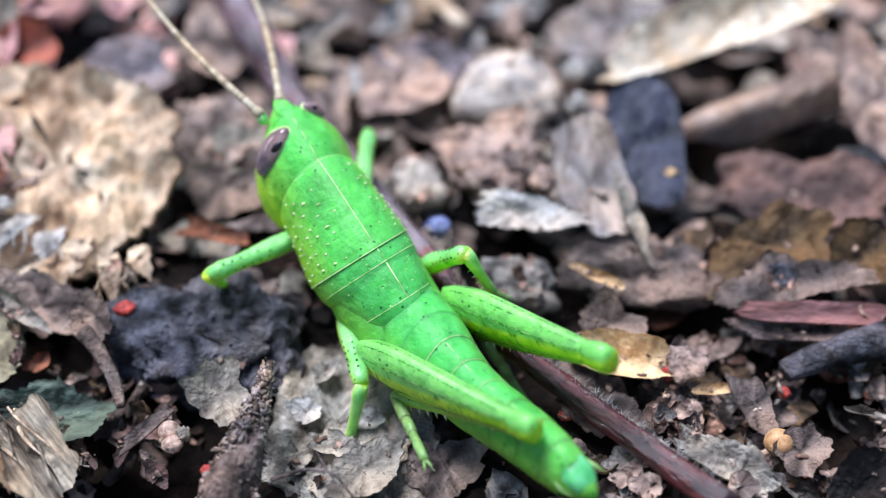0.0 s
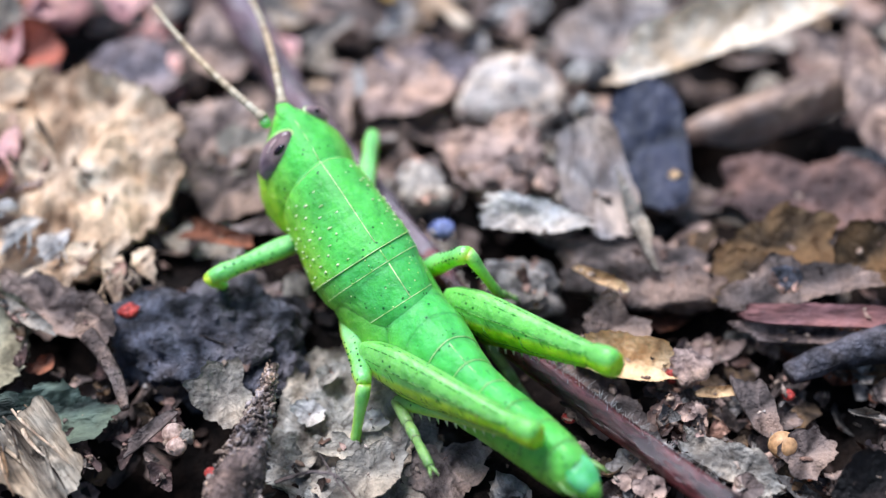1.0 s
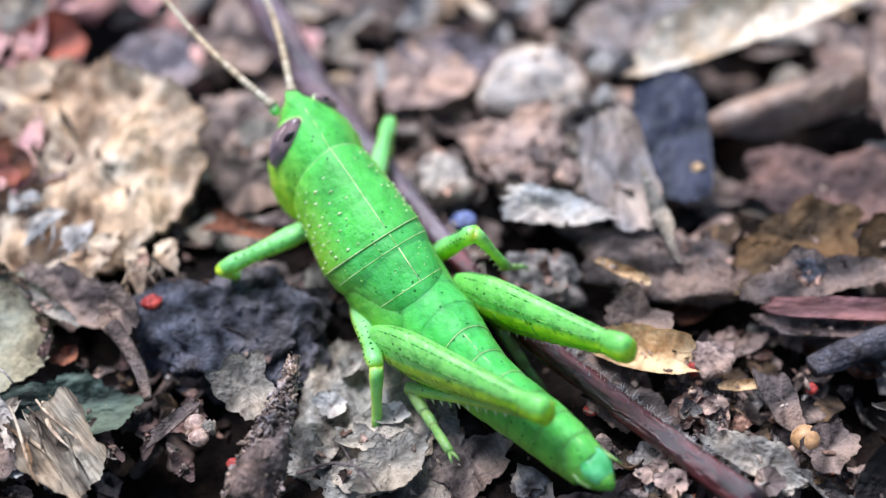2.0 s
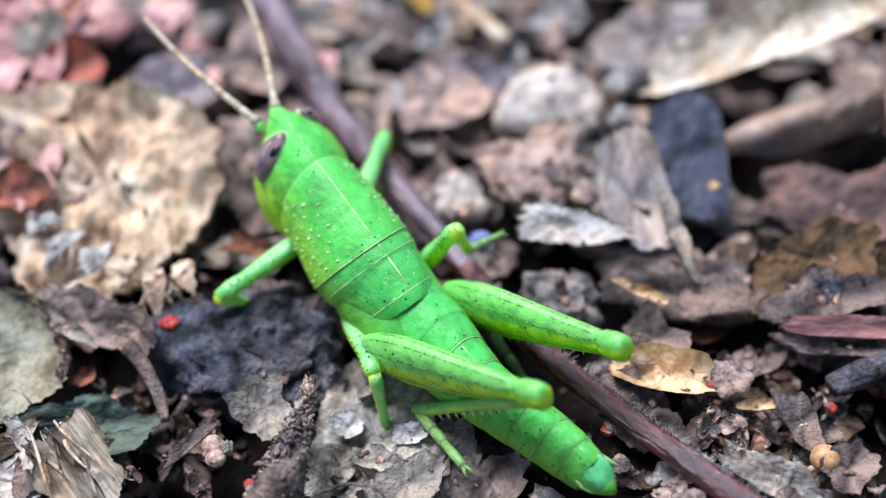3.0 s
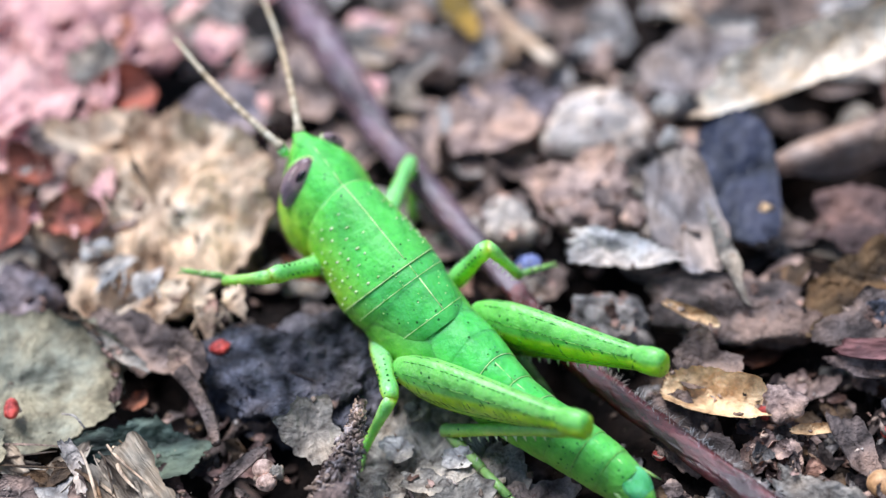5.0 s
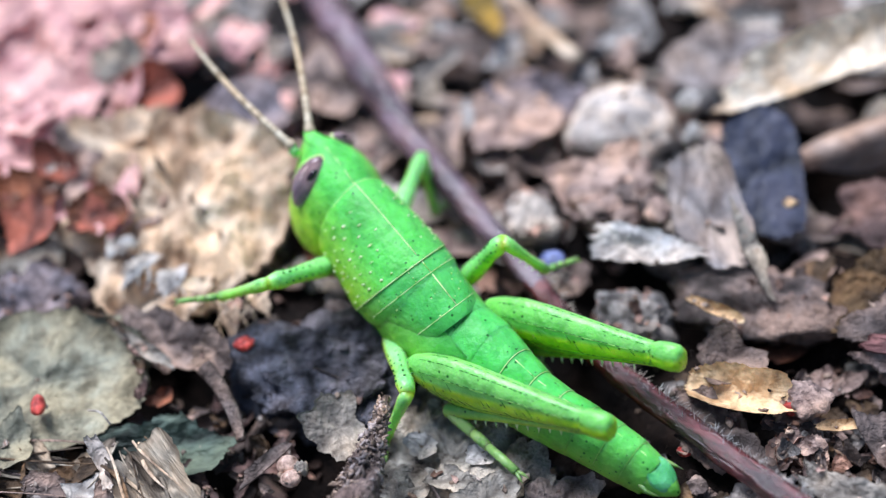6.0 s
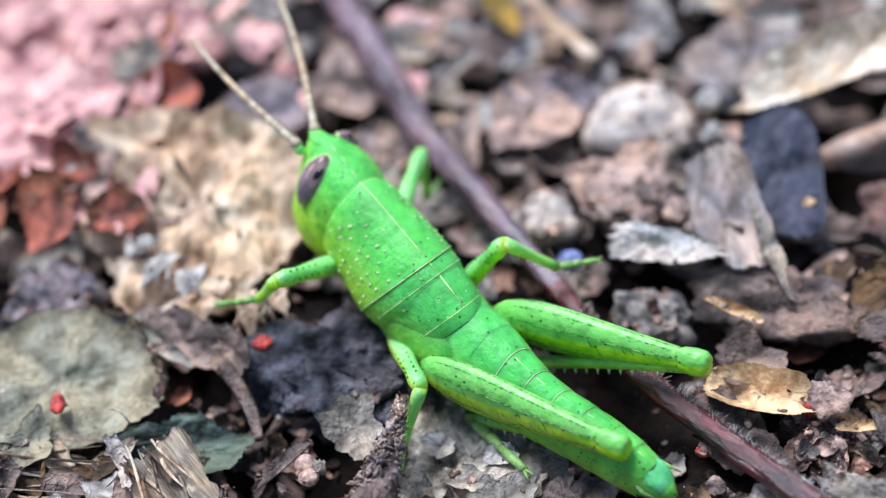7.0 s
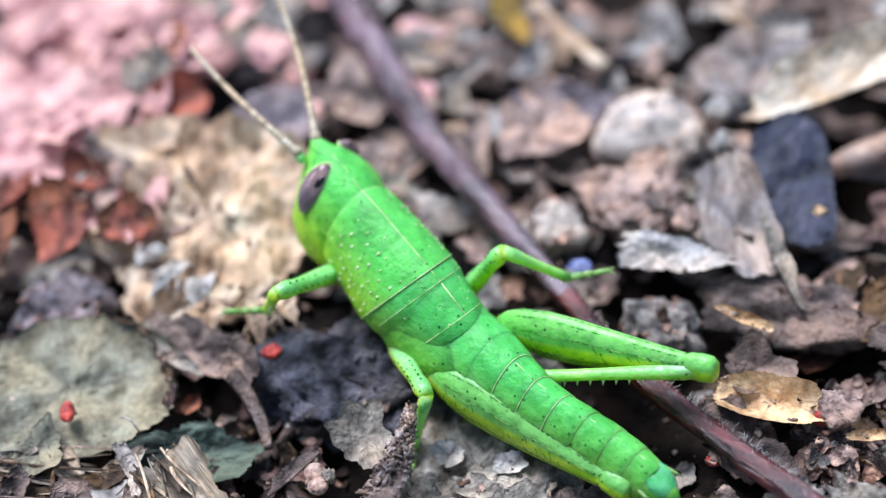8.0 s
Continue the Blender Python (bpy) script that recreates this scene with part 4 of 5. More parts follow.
def litter_beyond():
    """Leaf litter past the near ground, too much to count."""
    rnd = random.Random(5)
    kinds = {MAUVE: [], TAUPE: [], OLIVE: []}
    for i in range(4200):
        near = i < 1300
        a, r = rnd.uniform(0, 6.283), (52 + 260 * rnd.random() ** 1.4) if near else 250 + 1500 * rnd.random() ** 0.8
        x, y = r * math.cos(a), r * math.sin(a)
        if y < -20 and abs(x) < 25 and near:
            continue
        big = 1 if near else 3.2
        s = sheet(rnd.uniform(6, 22) * big, rnd.uniform(4, 12) * big, 300 + i, rnd.uniform(-1, 2), rnd.uniform(-1, 2), 0.3, 0.2 * big, 0.6 * big, 2.2, 2, 14)
        kinds[rnd.choice(list(kinds))].append(moved(s, pose(x, y, ground_height(x, y) + 0.8 * big, rnd.gauss(0, 12), rnd.gauss(0, 12), rnd.uniform(0, 360))))
    for shade, name in ((MAUVE, "mauve-brown dead leaves covering the ground"), (TAUPE, "taupe dead leaves covering the ground"), (OLIVE, "olive-brown dead leaves covering the ground")):
        tagged(part("leaf_litter", join(*kinds[shade]), shade), name, "leaf litter", kind="stuff")


def crumbs():
    rnd = random.Random(23)
    grains = [blob(1, 0.8, 0.6, i, 1.1, 1.5, 1) for i in range(6)]
    out = []
    for i in range(3600):
        size = 0.04 + 0.22 * rnd.random() ** 4
        if i % 3 and CRUMB_SPOTS:
            p = rnd.choice(CRUMB_SPOTS) + Vector((rnd.gauss(0, 0.05), rnd.gauss(0, 0.05), 0.0))
        else:
            x, y = rnd.uniform(-40, 36), rnd.uniform(-17, 16)
            if in_hollow(x, y):
                continue
            p = Vector((x, y, ground_height(x, y) + size * 0.4))
        out.append(moved(grains[i % 6], Matrix.Translation(p) @ pose(0, 0, 0, rnd.uniform(0, 360), 0, rnd.uniform(0, 360)) @ Matrix.Diagonal((size, size * rnd.uniform(0.5, 1), size * rnd.uniform(0.4, 0.9), 1))))
    tagged(part("litter_crumbs", join(*out), CRUMB), "fine crumbs of bark, soil and dead leaf", "crumbs", kind="stuff")


def far_leaves():
    """Larger dead leaves lying past the insect."""
    rnd = random.Random(77)
    kinds = ((MAUVE, "mauve-brown buckled dead leaf"), (ROSE, "rosy brown buckled dead leaf"), (GREY, "grey weathered buckled dead leaf"), (PALE, "pale bleached buckled dead leaf"), (TAUPE, "taupe buckled dead leaf flake"))
    for i in range(64):
        x, y = rnd.uniform(-44, 38), rnd.uniform(9, 34)
        shade, label = kinds[rnd.choice((0, 0, 0, 1, 1, 2, 2, 3, 4, 4))]
        if in_hollow(x, y) or any(math.hypot(x - cx, y - cy) < r for cx, cy, r in CLEAR[-40:] if cx > 14):
            continue
        if math.hypot(x + 25, y - 12) < 9:
            shade, label = kinds[1]
        elif x > -8 and shade is ROSE:
            shade, label = kinds[0]
        flake("dead_leaf", label, shade, x, y, ground_height(x, y) + rnd.uniform(0.2, 0.7), rnd.uniform(3, 6.5), rnd.uniform(2.4, 4.5), rnd.uniform(0, 360), rnd.gauss(14, 8), rnd.gauss(0, 8), rnd.uniform(-0.5, 0.9), rnd.uniform(-0.4, 0.5), 0.32, 0.16, 0.5, 900 + i, soft=0.3)


def under_leaves():
    """Flat torn leaves pressed on the soil under the looser pieces, too many to count."""
    rnd = random.Random(19)
    kinds = ((MAUVE, "mauve-brown torn leaves pressed on the soil"), (PALE, "pale bleached torn leaves pressed on the soil"), (CLAY, "pinkish beige torn leaves pressed on the soil"), (TAN, "tan torn leaves pressed on the soil"), (GREY, "grey torn leaves pressed on the soil"), (ROSE, "rosy torn leaves pressed on the soil"))
    heaps = [[] for _ in kinds]
    for i in range(330):
        x, y = rnd.uniform(-40, 32), 0.5 + 30 * rnd.random()
        heap, tip, lean, turn = rnd.choice(heaps), rnd.gauss(6, 8), rnd.gauss(0, 7), rnd.uniform(0, 360)
        l, w = rnd.uniform(2.2, 5.0), rnd.uniform(1.6, 3.4)
        if heap in (heaps[1], heaps[3]) and x > -8 and i % 3:
            heap = heaps[4]
        if heap is heaps[-1] and x > -8:
            heap = heaps[0]
        if in_hollow(x, y) or any(math.hypot(x - cx, y - cy) < r * 0.9 for cx, cy, r in CLEAR if r > 2.4):
            continue
        s = sheet(l, w, 1200 + i, rnd.uniform(-0.2, 0.5), 0.2, 0.38, 0.13, 0.35, 2.4, 8, 48, 0.4)
        heap.append(moved(s, pose(x, y, ground_height(x, y) + rnd.uniform(0.1, 0.6), tip, lean, turn)))
    for (shade, label), heap in zip(kinds, heaps):
        tagged(part("pressed_leaves", join(*heap), shade), label, "leaf litter", kind="stuff")


def near_scraps():
    """Dull scraps of leaf filling the near ground beside the stem."""
    rnd = random.Random(57)
    kinds = ((MAUVE, "mauve-brown scrap of dead leaf"), (TAUPE, "taupe scrap of dead leaf"), (GREY, "grey scrap of old bark"), (OLIVE, "olive-brown scrap of dead leaf"), (CLAY, "pinkish beige scrap of dead leaf"), (RUST, "rust-brown scrap of dead leaf"))
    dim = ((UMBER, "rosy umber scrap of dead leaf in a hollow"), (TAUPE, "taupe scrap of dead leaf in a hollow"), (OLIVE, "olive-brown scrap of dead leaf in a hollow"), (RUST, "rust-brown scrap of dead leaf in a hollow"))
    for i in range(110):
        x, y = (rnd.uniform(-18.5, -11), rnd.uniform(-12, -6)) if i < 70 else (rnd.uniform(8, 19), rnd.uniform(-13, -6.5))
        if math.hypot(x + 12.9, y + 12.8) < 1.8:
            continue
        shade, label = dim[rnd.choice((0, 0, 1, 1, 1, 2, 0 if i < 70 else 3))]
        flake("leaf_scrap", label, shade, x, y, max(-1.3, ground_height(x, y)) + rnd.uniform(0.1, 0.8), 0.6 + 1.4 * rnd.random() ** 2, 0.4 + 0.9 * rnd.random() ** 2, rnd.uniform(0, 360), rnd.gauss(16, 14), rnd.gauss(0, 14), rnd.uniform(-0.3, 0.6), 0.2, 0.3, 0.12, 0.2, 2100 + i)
    for i in range(170):
        x, y = rnd.uniform(4.5, 19), rnd.uniform(-15, -5)
        if i >= 140:
            x, y = rnd.uniform(-20, -12), rnd.uniform(-14, -6)
        if abs((x - 3.22) * 0.72 + (y + 7.24) * 0.69) < 0.9 or (in_hollow(x, y) and i % 3):
            continue
        shade, label = kinds[rnd.choice((0, 0, 1, 1, 2, 2, 3, 4, 4, 5))]
        flake("leaf_scrap", label, shade, x, y, ground_height(x, y) + rnd.uniform(0.4, 1.3), 0.8 + 1.8 * rnd.random() ** 2, 0.6 + 1.0 * rnd.random() ** 2, rnd.uniform(0, 360), rnd.gauss(14, 12), rnd.gauss(0, 12), rnd.uniform(-0.3, 0.6), 0.2, 0.25, 0.14, 0.25, 1700 + i)


near_scraps()
char_crust([ob for ob in bpy.data.objects if ob.name.startswith(("soil_lump", "fuzzy_lump", "mouldy_lump"))], MAUVE_BITS, "loose crumbs of soil")
far_leaves()
under_leaves()
scatter()
shreds()
litter_beyond()
crumbs()

# two dark leaves added to paint the shade of a gap
flake("dead_leaf", "near-black leaf added as the shade of a gap", BLACK_AND_SHADE, -14.2, 20.2, 1.7, 5.0, 3.4, 24, 18, 0, 0.5, 0.3, 0.3, 0.16, 0.4, 710, soft=0.4)
flake("dead_leaf", "dark umber leaf added as the shade of a gap", UMBER, -12.3, 17.2, 1.5, 4.4, 3.0, -30, 18, 0, 0.5, 0.3, 0.3, 0.16, 0.4, 711, soft=0.4)
flake("leaf_scrap", "orange-brown scrap of dead leaf in a hollow", RUST, -17.0, -7.2, 0.3, 1.5, 0.9, 30, 24, 0, 0.5, 0.2, 0.3, 0.12, 0.2, 720)
flake("bark_flake", "white frayed flake of split bark", MOULD, -18.0, -11.6, 1.2, 2.4, 1.1, -56, 18, -6, 0.6, 0.2, 0.45, 0.12, 0.25, 722, category="bark")
for k, (fx, fy, fl, fw, ft) in enumerate(((-22.3, 7.6, 4.2, 3.4, 20), (-22.4, 4.9, 3.8, 3.0, 65), (-20.6, 8.9, 3.2, 2.2, -15))):
    belongs(flake("bark_shred", "crumbly torn margin", (TAN, CLAY, TAN)[k], fx, fy, 2.3 + 0.1 * fy - 0.25, fl, fw, ft, 18, 2, 0.3, 0.3, 0.35, 0.3, 0.5, 712 + k, category="bark", soft=0.5), tan_slab)


# ---------------------------------------------------------------- the grasshopper (x ahead, y to its left, z up)
hopper = tagged(new("grasshopper"), "bright green young grasshopper with grey-violet eyes standing on leaf litter", "grasshopper")


def sway(x):
    """The body bends a little to its left behind the neck shield."""
    return 0.5 * math.exp(-((x + 1) / 4.0) ** 2) + 0.5 * math.exp(-((x + 5.2) / 2.8) ** 2)


def section(x, a, top, low, n=30, power=2.0, keel=0.0, mid=None, under=2.4, shear=0.0):
    """A cross-section: half-width a (widest at height mid), heights of back and belly, an optional keel, leaning by shear."""
    mid = (top + low) / 2 if mid is None else mid
    ring = []
    for j in range(n):
        t = 2 * math.pi * j / n
        c, s = math.cos(t), math.sin(t)
        p = power if s > 0 else under
        r = (abs(c) ** p + abs(s) ** p) ** (-1 / p)
        z = mid + s * r * ((top - mid) if s > 0 else (mid - low))
        if keel and s > 0.9:
            z += keel * (s - 0.9) * 10
        ring.append((x + shear * (top - z), c * r * a + sway(x), z))
    return ring


def aim(a, b, up=(0, 0, 1)):
    """The pose at a whose x axis points to b (both in mm, in the body's space)."""
    a, b = Vector(a), Vector(b)
    x = (b - a).normalized()
    y = Vector(up).cross(x).normalized()
    z = x.cross(y)
    m = Matrix((x, y, z)).transposed().to_4x4()
    m.translation = a * MM
    return m


def dots(points, size, seed=0):
    rnd = random.Random(seed)
    ball = blob(1, 1, 1, 0, 0, 1, 1)
    return join(*[moved(ball, Matrix.Translation(p) @ Matrix.Diagonal((size * rnd.uniform(0.7, 1.3),) * 3 + (1,))) for p in points])


def almond(rx, ry, rz):
    """An oval lens, drawn to soft points above and below."""
    verts, faces = blob(1, 1, 1, 2, 0.015, 1, 4)
    return [(x * rx * (1 - 0.3 * z * z), y * ry, z * rz) for x, y, z in verts], faces


# head and neck shield
HEAD = [(3.6, 1.8, 1.9, -2.5), (4.4, 2.12, 2.06, -3.1), (5.2, 2.28, 2.1, -3.5), (6.0, 2.22, 2.02, -3.6), (6.8, 1.9, 1.86, -3.4), (7.4, 1.28, 1.64, -2.8), (7.8, 0.86, 1.4, -2.2), (8.05, 0.45, 1.15, -1.4), (8.12, 0.15, 0.9, -0.4)]
turned = lambda x: -0.11 * max(0, x - 4.2)          # the head is held a little to the right
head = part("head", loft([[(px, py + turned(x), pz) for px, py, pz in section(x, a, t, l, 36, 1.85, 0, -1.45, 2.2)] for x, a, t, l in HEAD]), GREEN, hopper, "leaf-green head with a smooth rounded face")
part("fastigium", moved(blob(1.1, 0.42, 0.2, 3, 0.08), pose(7.15, -0.32, 1.52, 0, 17, -6)), GREEN, head)
for side in (1, -1):
    seat = pose(6.12 if side > 0 else 6.9, 1.04 if side > 0 else -1.5, 0.95 if side > 0 else 0.98, 40 * side, 4, 6 * side)
    seat = seat @ Matrix.Scale(1.0 if side > 0 else 0.62, 4)
    part("eye", moved(almond(0.66, 0.54, 1.28), seat), EYE, head, "oval grey-violet compound eye")
    part("eye_streak", moved(almond(0.2, 0.3, 0.42), seat @ pose(-0.2, 0.25 * side, 0.42, 0, -8, 0)), PUPIL, head, "dark streak in the eye")
    part("eye_sheen", moved(almond(0.13, 0.3, 0.62), seat @ pose(0.12, 0.255 * side, 0.25, 0, 4, 0)), SHEEN, head, "pale lilac streak painted as the eye's reflection")
    rim = [(math.cos(a) * 0.68 * (1 - 0.3 * math.sin(a) ** 2), -0.06 * side, math.sin(a) * 1.27) for a in np.linspace(0, 2 * math.pi, 25)]
    part("eye_rim", moved(tube(rim, [0.085] * 25, 8), seat), CREAM, head)
    part("antenna_socket", moved(blob(0.3, 0.24, 0.26, 4, 0.05), pose(7.72, 0.5 * side + 0.08, 1.05)), LIME, head)
    part("cheek_line", tube([(5.6, 1.5 * side, 0.1), (5.5, 1.76 * side, -0.5), (5.6, 1.86 * side, -1.1)], [0.03, 0.04, 0.02], 6), CREAM, head)
part("head_line", tube([(x, turned(x) + sway(x), z) for x, z in ((4.2, 2.06), (4.8, 2.08), (5.6, 2.06), (6.6, 1.9))], [0.02] * 4, 6), CREAM, head)

PRON = [(4.5, 1.6, 1.86, -1.9), (4.3, 1.83, 2.02, -2.1), (4.1, 1.94, 2.1, -2.15), (3.3, 2.03, 2.16, -2.05), (2.3, 2.1, 2.24, -1.95), (1.3, 2.18, 2.32, -1.85), (0.4, 2.25, 2.38, -1.75), (-0.2, 2.29, 2.41, -1.69), (-0.5, 2.3, 2.42, -1.65)]
LEAN = [0.0, 0.0, 0.02, 0.06, 0.12, 0.2, 0.28, 0.36, 0.36]
pronotum = part("pronotum", loft([section(x, a, t, l, 40, 1.95, 0.08, -0.55, 3.0, k) for (x, a, t, l), k in zip(PRON, LEAN)], False), GREEN, hopper, "green saddle-shaped neck shield with pale specks")
part("keel_line", tube([(x, sway(x), z + 0.07) for x, a, z, l in PRON[1:-1]], [0.026] * 7, 6), CREAM, pronotum)


def hoop(x, a, top, low, r, lowest=-0.35, **shape):
    """A thin raised line across the back."""
    ring = section(x, a, top, low, 72, **shape)
    arc = [p for p in ring if p[2] > lowest]
    arc.sort(key=lambda p: math.atan2(p[2] - (top + low) / 2, p[1] - sway(x)))
    return tube(arc, [r] * len(arc), 6)


part("rear_rim", hoop(-0.5, 2.31, 2.42, -1.65, 0.022, -1.3, power=1.95, keel=0.08, mid=-0.55, under=3.0, shear=0.36), CREAM, pronotum)
part("front_rim", hoop(4.18, 1.92, 2.07, -2.1, 0.016, 1.3, power=1.95, keel=0.08, mid=-0.55, under=3.0), CREAM, pronotum)


def on_shield(x, angle, out=0.0):
    """A point of the neck shield at x and that angle up from its left side."""
    xs = [r[0] for r in PRON][::-1]
    a, t, l, k = (float(np.interp(x, xs, v[::-1])) for v in ([r[1] for r in PRON], [r[2] for r in PRON], [r[3] for r in PRON], LEAN))
    c, s = math.cos(angle), math.sin(angle)
    p = 1.95 if s > 0 else 3.0
    r = (abs(c) ** p + abs(s) ** p) ** (-1 / p)
    z = -0.55 + s * r * ((t + 0.55 + out) if s > 0 else (-0.55 - l + out))
    return Vector((x + k * (t - z), c * r * (a + out) + sway(x), z))


rnd = random.Random(3)
pale, dark = [], []
while len(pale) < 78:
    x, ang = rnd.uniform(-0.2, 3.9), rnd.triangular(-0.4, 1.35, 0.4)
    spot = on_shield(x, ang if len(pale) % 2 else math.pi - ang)
    if all((spot - q).length > 0.36 for q in pale):
        pale.append(spot)
for i in range(170):
    x, ang = rnd.uniform(-0.4, 4.0), rnd.triangular(0.2, 1.52, 1.4)
    dark.append(on_shield(x, ang if i % 2 else math.pi - ang, -0.02))
for i in range(20):
    dark.append(on_shield(-0.22 + rnd.gauss(0, 0.04), math.pi * (i + rnd.random()) / 20, -0.02))
dashes = []
for p in pale:
    out = Vector((0, p.y - sway(p.x), p.z + 0.6)).normalized()
    along = Vector((0.25, 0, 0)) + out.cross(Vector((1, 0, 0)))
    dashes.append(tube([p - along * 0.1 * rnd.uniform(0.3, 1.3), p + out * 0.012, p + along * 0.1 * rnd.uniform(0.3, 1.3)], [0.024, 0.052 * rnd.uniform(0.5, 1.3), 0.024], 6))
part("pale_tubercles", join(*dashes), HORN, pronotum)
part("dark_specks", dots(dark, 0.031, 2), SPECK, pronotum)

# middle of the body, with its plates, wing buds and hip joints
THORAX = [(4.0, 1.4, 1.4, -2.3), (3.0, 1.6, 1.5, -2.6), (1.0, 1.95, 1.5, -2.8), (-1.0, 2.15, 1.6, -2.8), (-3.0, 1.95, 1.5, -2.5), (-4.6, 1.7, 1.6, -2.1)]
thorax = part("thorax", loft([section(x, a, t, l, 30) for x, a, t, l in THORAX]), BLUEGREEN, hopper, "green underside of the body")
PLATES = [(-0.2, -1.15, (2.285, 2.41), (2.22, 2.37)), (-1.1, -2.85, (2.17, 2.35), (1.78, 2.14))]
for front, rear, (a0, t0), (a1, t1) in PLATES:
    shape = dict(power=1.93, keel=0.06, mid=-0.55, under=2.8, shear=0.33)
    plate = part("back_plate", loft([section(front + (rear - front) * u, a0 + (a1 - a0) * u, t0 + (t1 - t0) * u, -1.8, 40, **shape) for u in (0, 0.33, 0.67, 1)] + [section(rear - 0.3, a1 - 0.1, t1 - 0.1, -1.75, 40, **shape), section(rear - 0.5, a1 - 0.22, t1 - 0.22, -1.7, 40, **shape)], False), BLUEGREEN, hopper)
    part("plate_rim", hoop(rear, a1, t1, -1.8, 0.017, -0.4, **shape), CREAM, plate)
    part("keel_line", tube([(front - 0.15, sway(front), t0 + 0.035), (rear, sway(rear), t1 + 0.045)], [0.03] * 2, 6), CREAM, plate)
    part("dark_specks", dots([Vector(p) for p in section(rear + 0.16, a1 + 0.01, t1 + 0.01, -1.8, 44, **shape) if p[2] > 0.2 and rnd.random() < 0.4], 0.03, 7), SPECK, plate)
    part("pale_specks", dots([Vector(rnd.choice([p for p in section(front + (rear - front) * u, a0 + (a1 - a0) * u + 0.01, t0 + (t1 - t0) * u + 0.01, -1.8, 60, **shape) if p[2] > 0.0])) for u in np.linspace(0.2, 0.97, 20)], 0.03, 8), CREAM, plate)
for side in (1, -1):
    for x, y, z, l, h in ((0.2, 2.05, -1.35, 0.8, 0.55),):
        part("side_plate", moved(blob(l, 0.06, h, 9, 0.12), pose(x, y * side - 0.3 * side + 0.4, z, 6 * side, 30, 0)), GREEN, hopper)
    for x, z, r in ((3.2, -1.9, 0.55), (-0.9, -1.95, 0.42), (-2.9, -1.5, 0.6)):
        part("hip", moved(blob(r, r * 0.8, r * 0.95, 6, 0.1), pose(x, 1.6 * side, z)), LIME, hopper)

# hind body, in overlapping rings, hinged behind the plates
PIVOT = (-2.5, 0, -0.2)
RINGS = [(0.6, 1.6, 1.75, -1.9), (-1.0, 1.7, 1.9, -1.9), (-2.3, 1.68, 1.94, -1.9), (-3.6, 1.44, 1.78, -1.85), (-4.8, 1.24, 1.58, -1.75), (-6.0, 1.14, 1.44, -1.6), (-7.2, 1.09, 1.32, -1.5), (-8.4, 1.04, 1.2, -1.4), (-9.5, 0.95, 1.07, -1.2), (-10.4, 0.78, 0.88, -0.95)]
BACK = dict(power=1.9, keel=0.04, mid=-0.3, under=2.2)
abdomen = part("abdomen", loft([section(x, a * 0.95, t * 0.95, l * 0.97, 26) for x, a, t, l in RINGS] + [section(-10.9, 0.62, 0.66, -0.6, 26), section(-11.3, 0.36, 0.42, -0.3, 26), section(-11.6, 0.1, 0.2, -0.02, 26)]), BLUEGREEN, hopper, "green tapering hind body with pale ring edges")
for i in range(9):
    (x0, a0, t0, l0), (x1, a1, t1, l1) = RINGS[i], RINGS[i + 1]
    part("body_ring", loft([section(x0 + (x1 - x0) * u, a0 + (a1 - a0) * u + k, t0 + (t1 - t0) * u + k, l0 + (l1 - l0) * u, 34, **BACK) for u, k in ((0, 0.0), (0.15, 0.01), (0.5, 0.03), (0.85, 0.03), (0.97, 0.025), (1.0, 0.005))], False), BLUEGREEN, abdomen)
for i in range(3, 9):
    x1, a1, t1, l1 = RINGS[i]
    part("ring_rim", hoop(x1 + 0.04, a1 + 0.02, t1 + 0.02, l1, 0.022 - 0.001 * i, -0.2, **BACK), CREAM if i < 6 else RIDGE, abdomen)
    part("dark_specks", dots([Vector(p) for p in section(x1 + 0.2, a1 + 0.05, t1 + 0.05, l1, 40, **BACK) if p[2] > -0.4 and rnd.random() < 0.25] + [Vector(rnd.choice(section(x1 + rnd.uniform(0.3, 1.0), a1 + 0.07, t1 + 0.07, l1, 40, **BACK)[:21])) for _ in range(7)], 0.03, 9 + i), SPECK, abdomen)
    x2, t2 = RINGS[i + 1][0], RINGS[i + 1][2]
    part("keel_line", tube([(x1 - 0.1, sway(x1 - 0.1), t1 + 0.02), (x2, sway(x2), t2 + 0.04)], [0.024 - 0.001 * i] * 2, 6), CREAM, abdomen)
part("tail_plate", moved(blob(0.8, 0.6, 0.4, 7, 0.1), pose(-10.6, 0, 0.4, 0, -22, 0)), TIP, abdomen, "pale bluish green tail plate")
for side in (1, -1):
    part("tail_spike", tube([(-10.2, 0.68 * side, 0.1), (-10.6, 0.8 * side, 0.12), (-11.1, (0.78 - 0.17 * side) * side, 0.1)], [0.13, 0.09, 0.012], 8), GLASSY, abdomen, "pale pointed tail spike")


# legs: each piece points along its own x axis
THIGH = [(0.03, 0.74, 0.42), (0.1, 0.97, 0.53), (0.22, 1.14, 0.6), (0.36, 1.1, 0.57), (0.52, 0.94, 0.5), (0.68, 0.74, 0.43), (0.8, 0.58, 0.38), (0.87, 0.49, 0.34)]          # along, half height, half width


